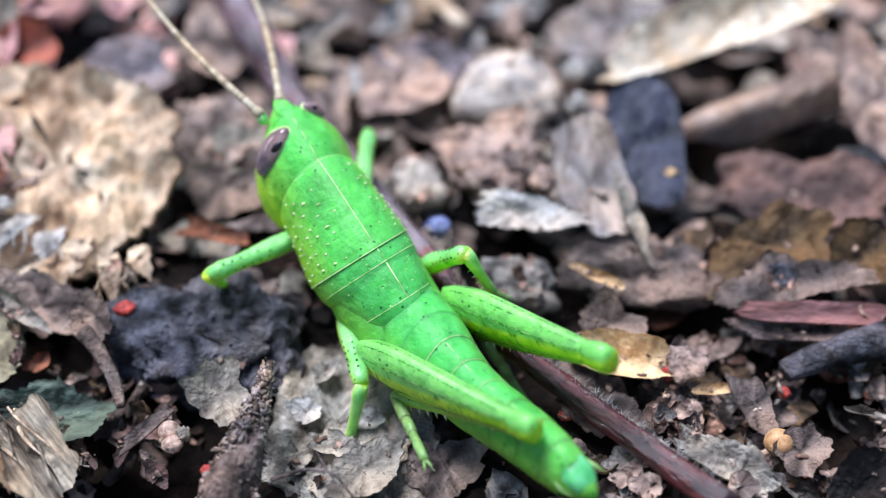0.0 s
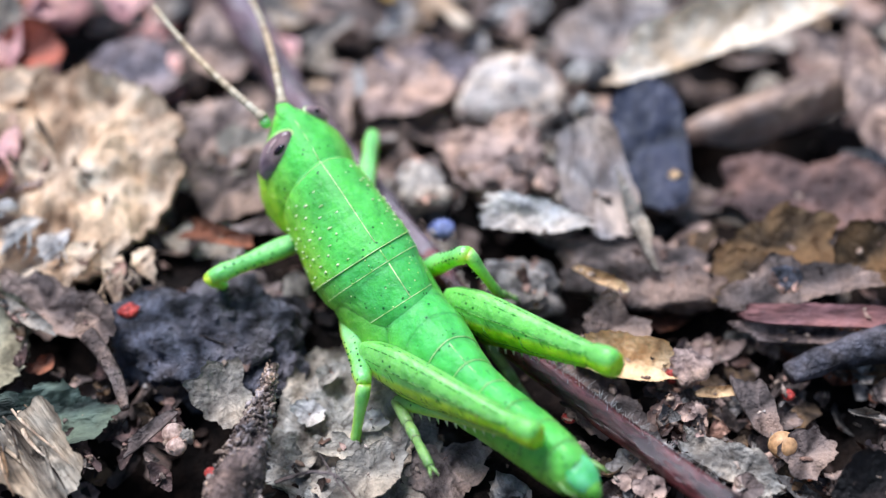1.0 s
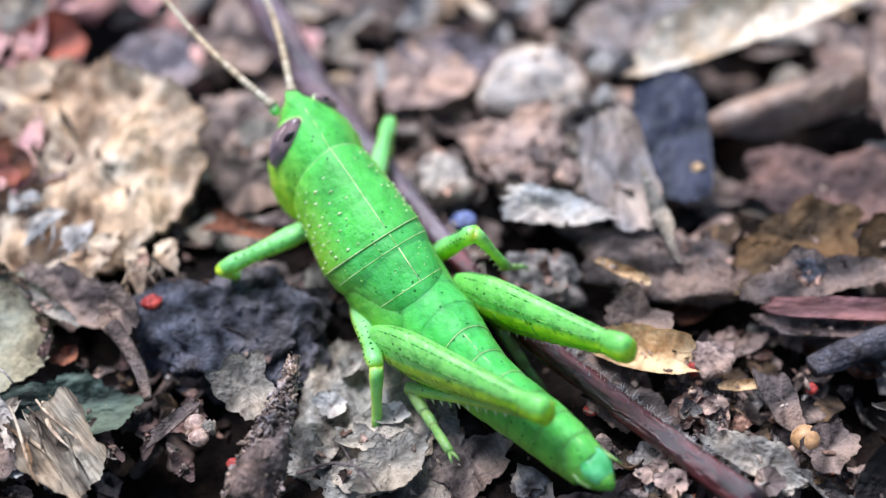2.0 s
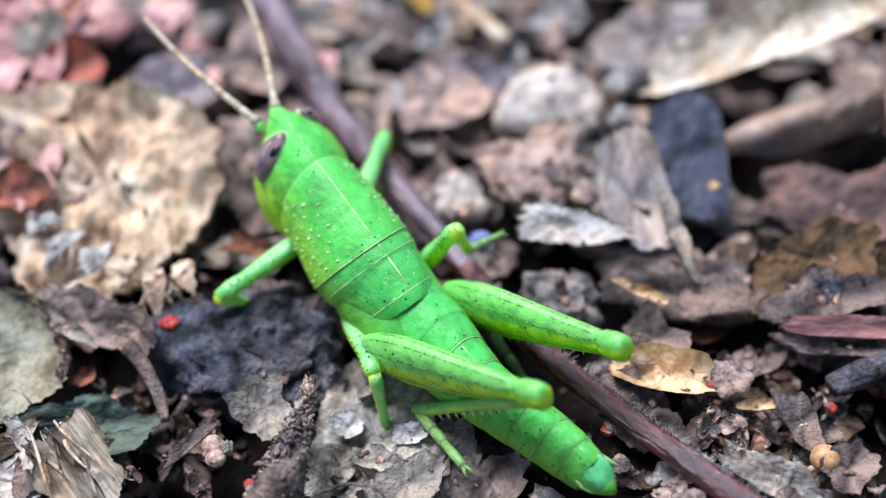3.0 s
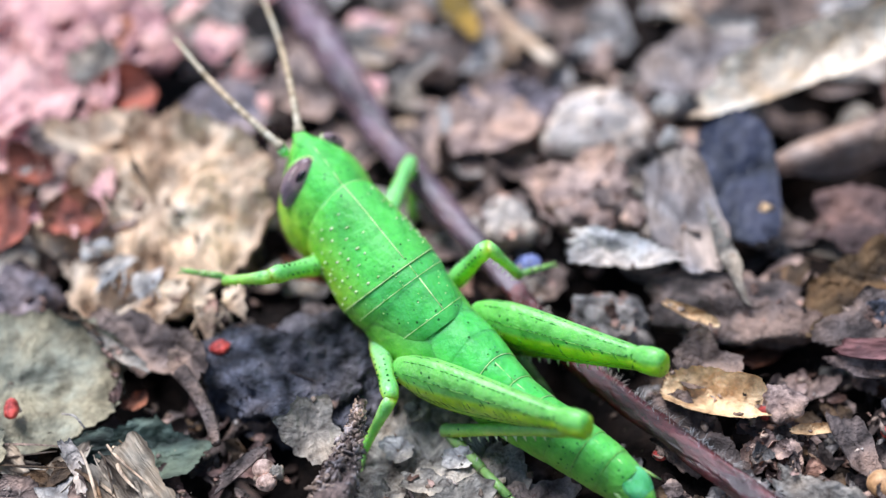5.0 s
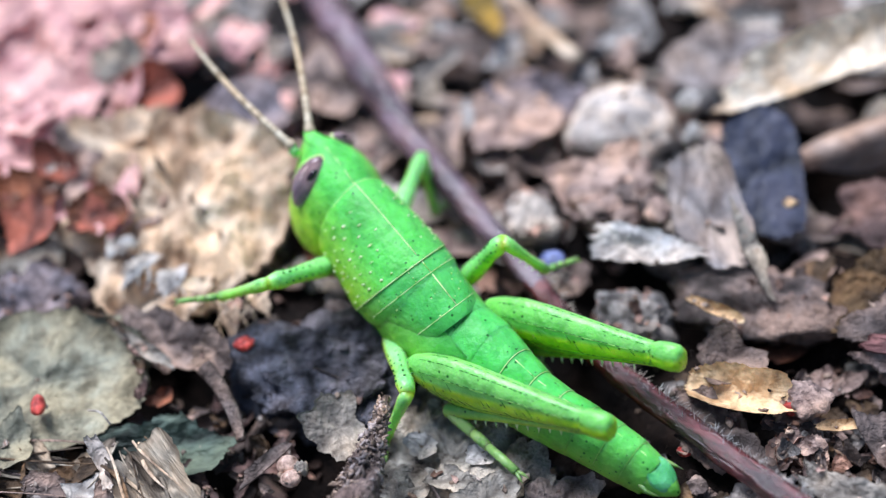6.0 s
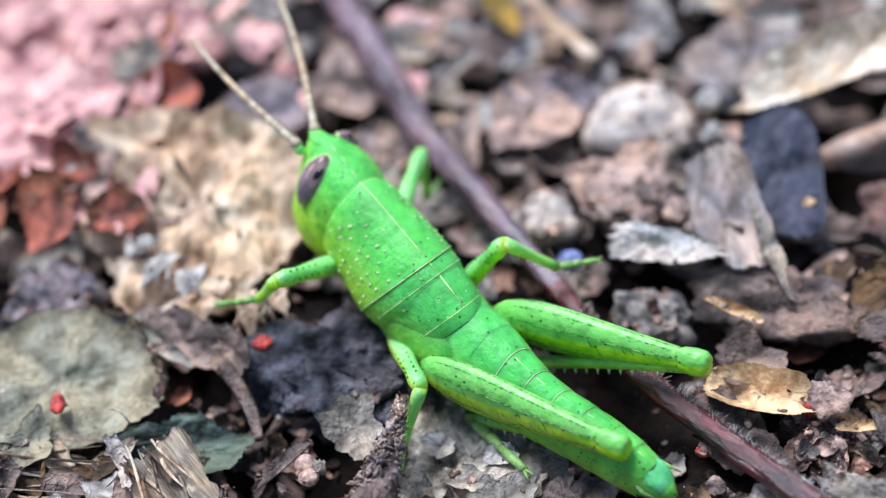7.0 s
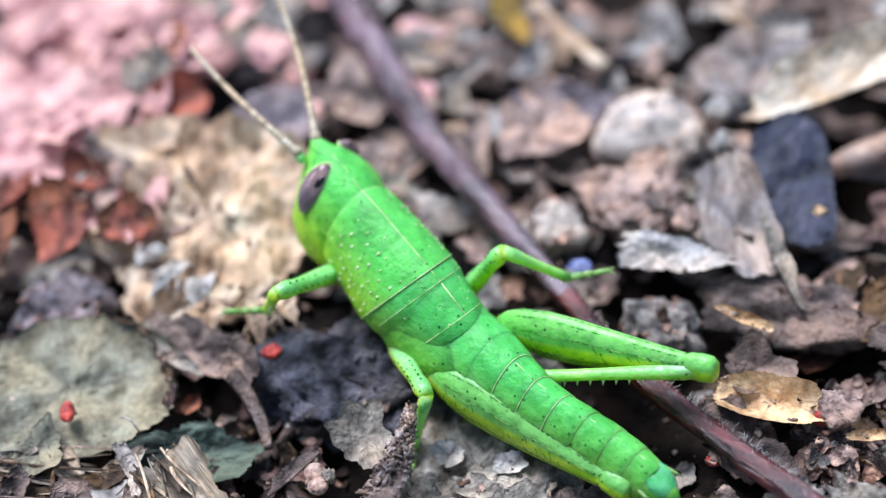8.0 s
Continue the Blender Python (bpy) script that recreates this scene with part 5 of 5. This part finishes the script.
def on_thigh(u, ang, length, out=1.0):
    """A point on the thigh, u along it, at that angle round it."""
    h, w = (float(np.interp(u, [r[0] for r in THIGH], [r[k] for r in THIGH])) for k in (1, 2))
    c, s = math.cos(ang), math.sin(ang)
    k = 0.96 / max(abs(c) + abs(s) * 0.5, abs(s) + abs(c) * 0.42) + 0.04
    return Vector((u * length, c * k * w * 1.3 * out, s * k * h * 1.26 * out - 0.12 * math.sin(u * math.pi)))


def hind_femur(length):
    rings = []
    for u, h, w in ((-0.02, 0.4, 0.3), *THIGH, (0.885, 0.46, 0.32), (0.9, 0.52, 0.38), (0.955, 0.56, 0.41), (1.0, 0.52, 0.38), (1.014, 0.4, 0.3), (1.02, 0.22, 0.18)):
        ring = []
        for j in range(24):
            a = 2 * math.pi * j / 24
            c, s = math.cos(a), math.sin(a)
            k = 1 / max(abs(c) + abs(s) * 0.5, abs(s) + abs(c) * 0.42)
            k = 0.96 * k + 0.04
            ring.append((u * length, c * k * w * 1.3, s * k * h * 1.26 - 0.12 * math.sin(min(1, max(0, u)) * math.pi)))
        rings.append(ring)
    return loft(rings)


def femur_rows(length, side):
    """Dark specks: rows along the ridges and slanting dashes between them."""
    rnd = random.Random(21 + side)
    out = []
    for ang, count, lean in ((1.32, 30, 0), (0.66, 34, 0), (-0.4, 30, 0), (0.38, 20, 0.16), (0.05, 22, 0.16), (-0.2, 20, 0.16), (-0.8, 16, 0)):
        for i in range(count):
            u = 0.08 + 0.78 * (i + 0.5) / count + rnd.gauss(0, 0.004)
            for turn in (ang, math.pi - ang):
                if rnd.random() < (0.3 + 0.6 * u if lean else 0.3):
                    continue
                r = (0.022 if lean else 0.025) * rnd.uniform(0.5, 1.2)
                ends = [on_thigh(u + d * 0.01, turn + d * lean, length, 1.003) for d in (-1, 0, 1)]
                out.append(tube(ends, [r * 0.5, r, r * 0.5], 5))
    return join(*out)


def femur_ridge(length, ang):
    """A low ridge along the thigh."""
    us = np.linspace(0.08, 0.86, 18)
    return tube([on_thigh(u, ang, length) for u in us], [0.022 * math.sin(math.pi * (u - 0.02)) for u in us], 6)


def leg_tube(length, radii, n=10):
    us = np.linspace(0, 1, len(radii))
    return tube([(u * length, 0, 0) for u in us], radii, n)


def tarsus(length, r):
    out = []
    for a, b, k in ((0, 0.38, 1.0), (0.36, 0.6, 0.9), (0.58, 1.0, 0.75)):
        out.append(tube([(length * a, 0, 0), (length * (a + b) / 2, 0, 0.02), (length * b, 0, 0)], [r * k * 0.85, r * k * 1.0, r * k * 0.92], 8))
    for s in (1, -1):
        out.append(tube([(length * 0.97, 0, 0), (length * 1.08, 0.12 * s, 0.0), (length * 1.13, 0.16 * s, -0.1)], [r * 0.35, r * 0.25, 0.01], 5))
    return join(*out)


LEG_KEYS = []          # (object, rows of (t, start, end)) in the body's space
SIZES = {"hind": (9.2, 8.0, 4.2), "mid": (4.3, 3.4, 1.8), "front": (4.6, 3.5, 1.8)}
BODY = [(0, -2.76, -4.33, 3.81, 128.86, 18.48, -7.48), (1.5, -2.97, -4.1, 3.76, 129.05, 17.34, -6.82), (3, -4.55, -3.31, 3.8, 132.14, 17.17, -6.47), (3.5, -5.02, -3.2, 3.89, 134.15, 18.59, -6.61), (4.5, -5.28, -3.23, 3.87, 135.03, 18.42, -5.3), (6, -5.91, -3.27, 3.83, 135.97, 17.86, -3.69), (6.5, -6.15, -3.23, 3.78, 137.12, 18.77, -2.84), (7, -6.47, -3.26, 3.76, 137.04, 20.13, -2.19), (8, -6.85, -3.24, 3.75, 137.27, 20.18, -0.78)]
HIND_LEFT_HIP = [(0, -3, 2.75, -0.6), (1.5, -3, 2.75, -0.6), (3, -3, 2.75, -0.6), (3.5, -3, 2.75, -0.6), (4.5, -3, 2.75, -0.6), (6, -3, 2.75, -0.6), (6.5, -3, 2.75, -0.6), (7, -3.22, 2.48, -0.6), (8, -3.38, 2.22, -0.59)]
HIND_LEFT_KNEE = [(0, -10.34, 0.73, 4.57), (1.5, -10.53, 0.92, 4.36), (3, -10.09, 0.46, 4.79), (3.5, -10.08, 0.43, 4.8), (4.5, -10.34, 0.7, 4.55), (6, -10.77, 0.39, 3.73), (6.5, -10.98, 0.14, 3.15), (7, -11.34, 0.42, 3.19), (8, -12.18, 0.6, 1.58)]
HIND_LEFT_ANKLE = [(0, -5.09, 2.62, -1.17), (1.5, -5.2, 2.76, -1.32), (3, -6.01, 2.54, -1.77), (3.5, -6.31, 2.52, -1.94), (4.5, -6.14, 2.58, -1.99), (6, -5.08, 2.69, -1.41), (6.5, -5, 2.43, -1.63), (7, -5.57, 2.03, -2.11), (8, -5.8, 0.0, -2.9)]
HIND_LEFT_TOE = [(0, -8.36, 3.77, 1.2), (1.5, -8.68, 3.72, 0.83), (3, -9.47, 3.2, 0.53), (3.5, -10.16, 3.2, -0.42), (4.5, -10.15, 3.03, -0.82), (6, -9.08, 2.79, -0.13), (6.5, -8.84, 3.02, -0.06), (7, -9.08, 2.71, 0.09), (8, -9.6, -0.6, -1.4)]
HIND_RIGHT_HIP = [(0, -3, -1.6, -0.9), (1.5, -3, -1.6, -0.9), (3, -3, -1.6, -0.9), (3.5, -3, -1.6, -0.9), (4.5, -3, -1.6, -0.9), (6, -3, -1.6, -0.9), (6.5, -3, -1.6, -0.9), (7, -3.39, -1.53, -0.27), (8, -3.62, -1.38, 0.08)]
HIND_RIGHT_KNEE = [(0, -9.95, -3.08, 5.01), (1.5, -10.24, -3.15, 4.63), (3, -10.45, -3.53, 4.24), (3.5, -10.43, -3.61, 4.25), (4.5, -10.46, -3.54, 4.23), (6, -10.61, -3.69, 3.95), (6.5, -10.66, -4.22, 3.63), (7, -11.1, -4.26, 3.95), (8, -11.23, -4.24, 4.39)]
HIND_RIGHT_ANKLE = [(0, -4.89, -1.9, -1.07), (1.5, -4.97, -1.93, -1.26), (3, -4.89, -2.12, -1.33), (3.5, -4.91, -1.96, -1.31), (4.5, -4.94, -1.97, -1.35), (6, -5.07, -1.85, -1.52), (6.5, -4.82, -1.49, -1.11), (7, -5.67, -1.57, -1.27), (8, -5.79, 0.07, 0.41)]
HIND_RIGHT_TOE = [(0, -8.29, -2.37, -3.49), (1.5, -8.41, -2.47, -3.61), (3, -8.35, -2.52, -3.67), (3.5, -8.46, -2.28, -3.53), (4.5, -8.54, -2.32, -3.49), (6, -8.79, -2.27, -3.42), (6.5, -8.43, -1.83, -3.23), (7, -9.59, -2.04, -2.69), (8, -9.06, -0.24, -2.21)]
MID_LEFT_HIP = [(0, -0.9, 2.2, -1.6), (1.5, -0.9, 2.2, -1.6), (3, -0.9, 2.2, -1.6), (3.5, -0.9, 2.2, -1.6), (4.5, -0.9, 2.2, -1.6), (6, -0.9, 2.2, -1.6), (6.5, -0.9, 2.2, -1.6), (7, -0.9, 2.2, -1.6), (8, -0.9, 2.2, -1.6)]
MID_LEFT_KNEE = [(0, -4.31, 3.82, 0.46), (1.5, -4.28, 3.82, 0.51), (3, -4.36, 3.59, 0.55), (3.5, -3.94, 4.34, 0.55), (4.5, -4, 4.24, 0.56), (6, -4.03, 4.13, 0.63), (6.5, -4.05, 3.97, 0.73), (7, -4.04, 3.85, 0.83), (8, -4.16, 3.69, 0.77)]
MID_LEFT_ANKLE = [(0, -5.4, 5.13, -2.48), (1.5, -5.68, 5.06, -2.33), (3, -5.58, 3.76, -2.62), (3.5, -3.8, 5.81, -2.51), (4.5, -4.26, 5.87, -2.41), (6, -4.04, 5.03, -2.65), (6.5, -4.34, 5.17, -2.43), (7, -4.73, 5.02, -2.29), (8, -4.69, 4.32, -2.53)]
MID_LEFT_TOE = [(0, -6.64, 5.97, -1.48), (1.5, -6.86, 6.05, -1.39), (3, -6.95, 4.8, -3.17), (3.5, -5.01, 7.04, -3.02), (4.5, -5.41, 7.14, -2.96), (6, -5.22, 6.24, -3.26), (6.5, -5.55, 6.36, -3.04), (7, -6.02, 6.26, -2.38), (8, -5.93, 5.45, -3.16)]
MID_RIGHT_HIP = [(0, -0.9, -2, -1.6), (1.5, -0.9, -2, -1.6), (3, -0.9, -2, -1.6), (3.5, -0.9, -2, -1.6), (4.5, -0.9, -2, -1.6), (6, -0.9, -2, -1.6), (6.5, -0.9, -2, -1.6), (7, -0.9, -2, -1.6), (8, -0.9, -2, -1.6)]
MID_RIGHT_KNEE = [(0, -2.66, -2.36, 2.31), (1.5, -2.59, -2.36, 2.34), (3, -1.97, -2.43, 2.54), (3.5, -1.9, -2.28, 2.57), (4.5, -1.91, -2.42, 2.56), (6, -1.95, -2.71, 2.51), (6.5, -1.93, -2.42, 2.55), (7, -1.81, -2.5, 2.57), (8, -1.75, -2.42, 2.59)]
MID_RIGHT_ANKLE = [(0, -3.8, -3.35, -0.74), (1.5, -3.9, -3.51, -0.58), (3, -1.86, -3.55, -0.67), (3.5, -2.42, -3.72, -0.46), (4.5, -2.64, -3.92, -0.41), (6, -3.24, -4.5, -0.07), (6.5, -3.38, -4.43, 0.23), (7, -3.41, -4.64, 0.48), (8, -3.96, -4.57, 1.16)]
MID_RIGHT_TOE = [(0, -4.13, -4.37, -2.18), (1.5, -4.13, -4.57, -2.01), (3, -2.09, -5.33, -0.82), (3.5, -3, -5.41, -0.67), (4.5, -3.19, -5.62, -0.66), (6, -3.59, -6.2, -0.55), (6.5, -4.04, -6.09, 0.1), (7, -4.46, -6, 1.05), (8, -4.99, -5.91, 1.78)]
FRONT_LEFT_HIP = [(0, 3.3, 1.5, -1.7), (1.5, 3.3, 1.5, -1.7), (3, 3.3, 1.5, -1.7), (3.5, 3.3, 1.5, -1.7), (4.5, 3.3, 1.5, -1.7), (6, 3.3, 1.5, -1.7), (6.5, 3.3, 1.5, -1.7), (7, 3.3, 1.5, -1.7), (8, 3.3, 1.5, -1.7)]
FRONT_LEFT_KNEE = [(0, 3.6, 6.02, -0.9), (1.5, 3.73, 6.05, -1.19), (3, 3.15, 6.1, -1.7), (3.5, 2.9, 6.08, -1.74), (4.5, 2.9, 4.81, 1.46), (6, 3.3, 5.4, 0.73), (6.5, 3.67, 5.6, 0.35), (7, 3.29, 5.36, 0.8), (8, 3.2, 5.48, 0.61)]
FRONT_LEFT_ANKLE = [(0, 3.83, 4.86, -4.19), (1.5, 3.94, 4.84, -4.47), (3, 2.5, 3.84, -4.3), (3.5, 2.12, 3.51, -3.98), (4.5, 5.3, 4.8, -1.08), (6, 5.28, 6.52, -1.93), (6.5, 5.49, 6.4, -2.54), (7, 4.43, 5.35, -2.51), (8, 4.19, 5.08, -2.72)]
FRONT_LEFT_TOE = [(0, 2.08, 4.65, -3.83), (1.5, 2.19, 4.66, -4.08), (3, 0.82, 3.58, -3.72), (3.5, 0.39, 3.36, -3.5), (4.5, 6.81, 5.75, -1.35), (6, 6.18, 8.08, -1.84), (6.5, 6.71, 7.46, -3.32), (7, 5.37, 6.89, -2.54), (8, 5.25, 6.54, -2.71)]
FRONT_RIGHT_HIP = [(0, 3.3, -1.5, -1.7), (1.5, 3.3, -1.5, -1.7), (3, 3.3, -1.5, -1.7), (3.5, 3.3, -1.5, -1.7), (4.5, 3.3, -1.5, -1.7), (6, 3.3, -1.5, -1.7), (6.5, 3.3, -1.5, -1.7), (7, 3.3, -1.5, -1.7), (7.45, 3.3, -1.5, -1.7), (8, 3.3, -1.5, -1.7)]
FRONT_RIGHT_KNEE = [(0, 6.6, -4.38, -3.1), (1.5, 6.55, -4.6, -2.71), (3, 5.92, -5.19, -2.53), (3.5, 5.79, -5.26, -2.61), (4.5, 5.68, -5.34, -2.59), (6, 5.63, -5.43, -2.23), (6.5, 5.41, -5.55, -2.22), (7, 5.78, -5.36, -2.02), (7.45, 6.81, -3.51, -3.89), (8, 6.81, -3.51, -3.89)]
FRONT_RIGHT_ANKLE = [(0, 5.89, -3.98, -6.5), (1.5, 5.72, -4.07, -6.07), (3, 4.99, -4.27, -5.78), (3.5, 4.62, -4.37, -5.78), (4.5, 4.62, -4.58, -5.83), (6, 4.18, -5.3, -5.41), (6.5, 4.29, -5.67, -5.53), (7, 5.02, -5.55, -5.44), (7.45, 7.75, -5.07, -6.87), (8, 7.75, -5.07, -6.87)]
FRONT_RIGHT_TOE = [(0, 4.58, -3.66, -5.31), (1.5, 4.45, -3.61, -4.88), (3, 5.18, -5.14, -7.34), (3.5, 4.69, -5.41, -7.25), (4.5, 4.91, -5.67, -7.23), (6, 4.63, -6.92, -6.06), (6.5, 4.96, -7.14, -6.33), (7, 5.42, -7.24, -4.96), (7.45, 6.85, -4.41, -5.47), (8, 6.85, -4.41, -5.47)]
LEGS = [("hind", 1, HIND_LEFT_HIP, HIND_LEFT_KNEE, HIND_LEFT_ANKLE, HIND_LEFT_TOE), ("hind", -1, HIND_RIGHT_HIP, HIND_RIGHT_KNEE, HIND_RIGHT_ANKLE, HIND_RIGHT_TOE), ("mid", 1, MID_LEFT_HIP, MID_LEFT_KNEE, MID_LEFT_ANKLE, MID_LEFT_TOE), ("mid", -1, MID_RIGHT_HIP, MID_RIGHT_KNEE, MID_RIGHT_ANKLE, MID_RIGHT_TOE), ("front", 1, FRONT_LEFT_HIP, FRONT_LEFT_KNEE, FRONT_LEFT_ANKLE, FRONT_LEFT_TOE), ("front", -1, FRONT_RIGHT_HIP, FRONT_RIGHT_KNEE, FRONT_RIGHT_ANKLE, FRONT_RIGHT_TOE)]
FEELER_LEFT = [(0, 15.86, 1.32, 0.85), (1.5, 15.86, 1.16, 0.52), (3, 15.86, 1.17, 0.53), (3.5, 15.86, 0.88, 0.41), (4.5, 15.89, 0.71, 0.72), (6, 15.86, 0.18, 0.43), (6.5, 15.88, 0.37, 0.56), (7, 15.86, 0.34, 0.36), (8, 15.87, 0.41, 0.37)]
FEELER_RIGHT = [(0, 16.06, -3.87, -2.02), (1.5, 16.17, -3.72, -1.87), (3, 16.23, -4.18, -1.11), (3.5, 16.11, -4.37, -1.22), (4.5, 16.28, -4.41, -0.44), (6, 16.13, -4.98, 0.65), (6.5, 16.24, -4.78, 0.71), (7, 16.25, -4.71, 0.41), (8, 16.34, -4.62, 1.17)]
TAIL = [(0, -13.17, 0.15, 3.52), (1.5, -13.33, 0.12, 3.01), (3, -13.7, -0.45, 1.21), (3.5, -13.69, -0.22, 1.34), (4.5, -13.61, -0.17, 1.83), (6, -13.71, -0.99, 0.88), (6.5, -13.57, -0.11, 2.05), (7, -13.57, -0.22, 2.04), (8, -13.53, -0.26, 2.22)]


for kind, side, hips, knees, ankles, toes in LEGS:
    f, s, g = SIZES[kind]
    if kind == "hind":
        thigh = part("hind_femur", hind_femur(f), FEMUR, hopper, "thick lime-green jumping leg with rows of dark specks")
        part("specks", femur_rows(f, side), SPECK, thigh)
        for ang in (1.3, 0.62, -0.42, 2.52, 3.56):
            part("ridge", femur_ridge(f, ang), RIDGE, thigh)
        crease = []
        for j in range(13):
            a = -0.5 + 4.1 * j / 12
            c, s2 = math.cos(a), math.sin(a)
            k = 0.96 / max(abs(c) + abs(s2) * 0.5, abs(s2) + abs(c) * 0.42) + 0.04
            crease.append((f * (0.885 + 0.008 * math.sin(j * 2.1)), c * k * 0.32 * 1.31, s2 * k * 0.43 * 1.27 - 0.04))
        part("knee_crease", tube(crease, [0.02 + 0.012 * (j % 3) for j in range(13)], 5), SPECK, thigh)
        shin = part("hind_tibia", leg_tube(s, [0.3, 0.36, 0.3, 0.27, 0.25, 0.25, 0.27, 0.3]), LIME, hopper)
        spines = [tube([(u * s, 0.16 * q, -0.18), (u * s + 0.1, 0.24 * q, -0.5)], [0.075, 0.008], 6) for q in (1, -1) for u in np.linspace(0.28, 0.95, 11)]
        part("spines", join(*spines), HORN, shin, "pale pointed spines in two rows")
        foot = part("hind_tarsus", tarsus(g, 0.27), GLASSY, hopper)
    else:
        thigh = part(kind + "_femur", leg_tube(f, [0.36, 0.44, 0.46, 0.42, 0.37, 0.34, 0.4, 0.3], 12), LIME, hopper)
        part("specks", dots([Vector((u * f, 0.4 * math.cos(a), 0.4 * math.sin(a))) for u in np.linspace(0.15, 0.85, 9) for a in (0.5, 1.6, 2.7)], 0.05, 6), SPECK, thigh)
        shin = part(kind + "_tibia", leg_tube(s, [0.28, 0.3, 0.25, 0.22, 0.21, 0.22, 0.24]), LIME, hopper)
        part("spines", join(*[tube([(u * s, 0.1 * q, -0.12), (u * s + 0.1, 0.16 * q, -0.36)], [0.05, 0.006], 5) for q in (1, -1) for u in np.linspace(0.35, 0.95, 5)]), HORN, shin)
        foot = part(kind + "_tarsus", tarsus(g, 0.17), GLASSY, hopper)
    LEG_KEYS.append((thigh, [(k[0], h[1:], k[1:]) for h, k in zip(hips, knees)]))
    LEG_KEYS.append((shin, [(k[0], k[1:], a[1:]) for k, a in zip(knees, ankles)]))
    LEG_KEYS.append((foot, [(a[0], a[1:], q[1:]) for a, q in zip(ankles, toes)]))


def antenna(length, bow):
    """A thread of short rings, thinner towards its tip."""
    pts, radii = [], []
    n = 24
    for i in range(n):
        for k, r in ((0.02, 0.9), (0.2, 1.0), (0.85, 1.02), (0.98, 0.92)):
            u = (i + k) / n
            pts.append((length * u, bow[0] * math.sin(u * math.pi), bow[1] * math.sin(u * math.pi)))
            radii.append(0.18 * r * (1 - 0.45 * u) * (1.35 if i == 0 else 1))
    return tube(pts, radii, 9)


FEELERS = []
for name, base, size, bow, rows in (("antenna", (7.8, 0.55, 1.2), 8.2, (0.35, 0.35), FEELER_LEFT), ("antenna", (7.9, -0.45, 1.25), 9.5, (-0.2, 0.4), FEELER_RIGHT)):
    feeler = part(name, antenna(size, bow), ANTENNA, hopper, "thin banded straw-coloured antenna")
    feeler.data.materials.append(BAND)
    for face in feeler.data.polygons:
        if (face.vertices[0] // 9) % 4 == 3:
            face.material_index = 1
    FEELERS.append((feeler, base, rows))


# ---------------------------------------------------------------- what moves
def motions():
    walk(hopper, [(t, pose(x * MM, y * MM, z * MM, roll, -pitch, heading)) for t, x, y, z, heading, pitch, roll in BODY])
    for ob, rows in LEG_KEYS:
        walk(ob, [(t, aim(a, b)) for t, a, b in rows])
    for ob, base, rows in FEELERS:
        walk(ob, [(r[0], aim(base, r[1:])) for r in rows])
    walk(abdomen, [(r[0], aim(PIVOT, Vector(PIVOT) * 2 - Vector(r[1:]))) for r in TAIL])


motions()
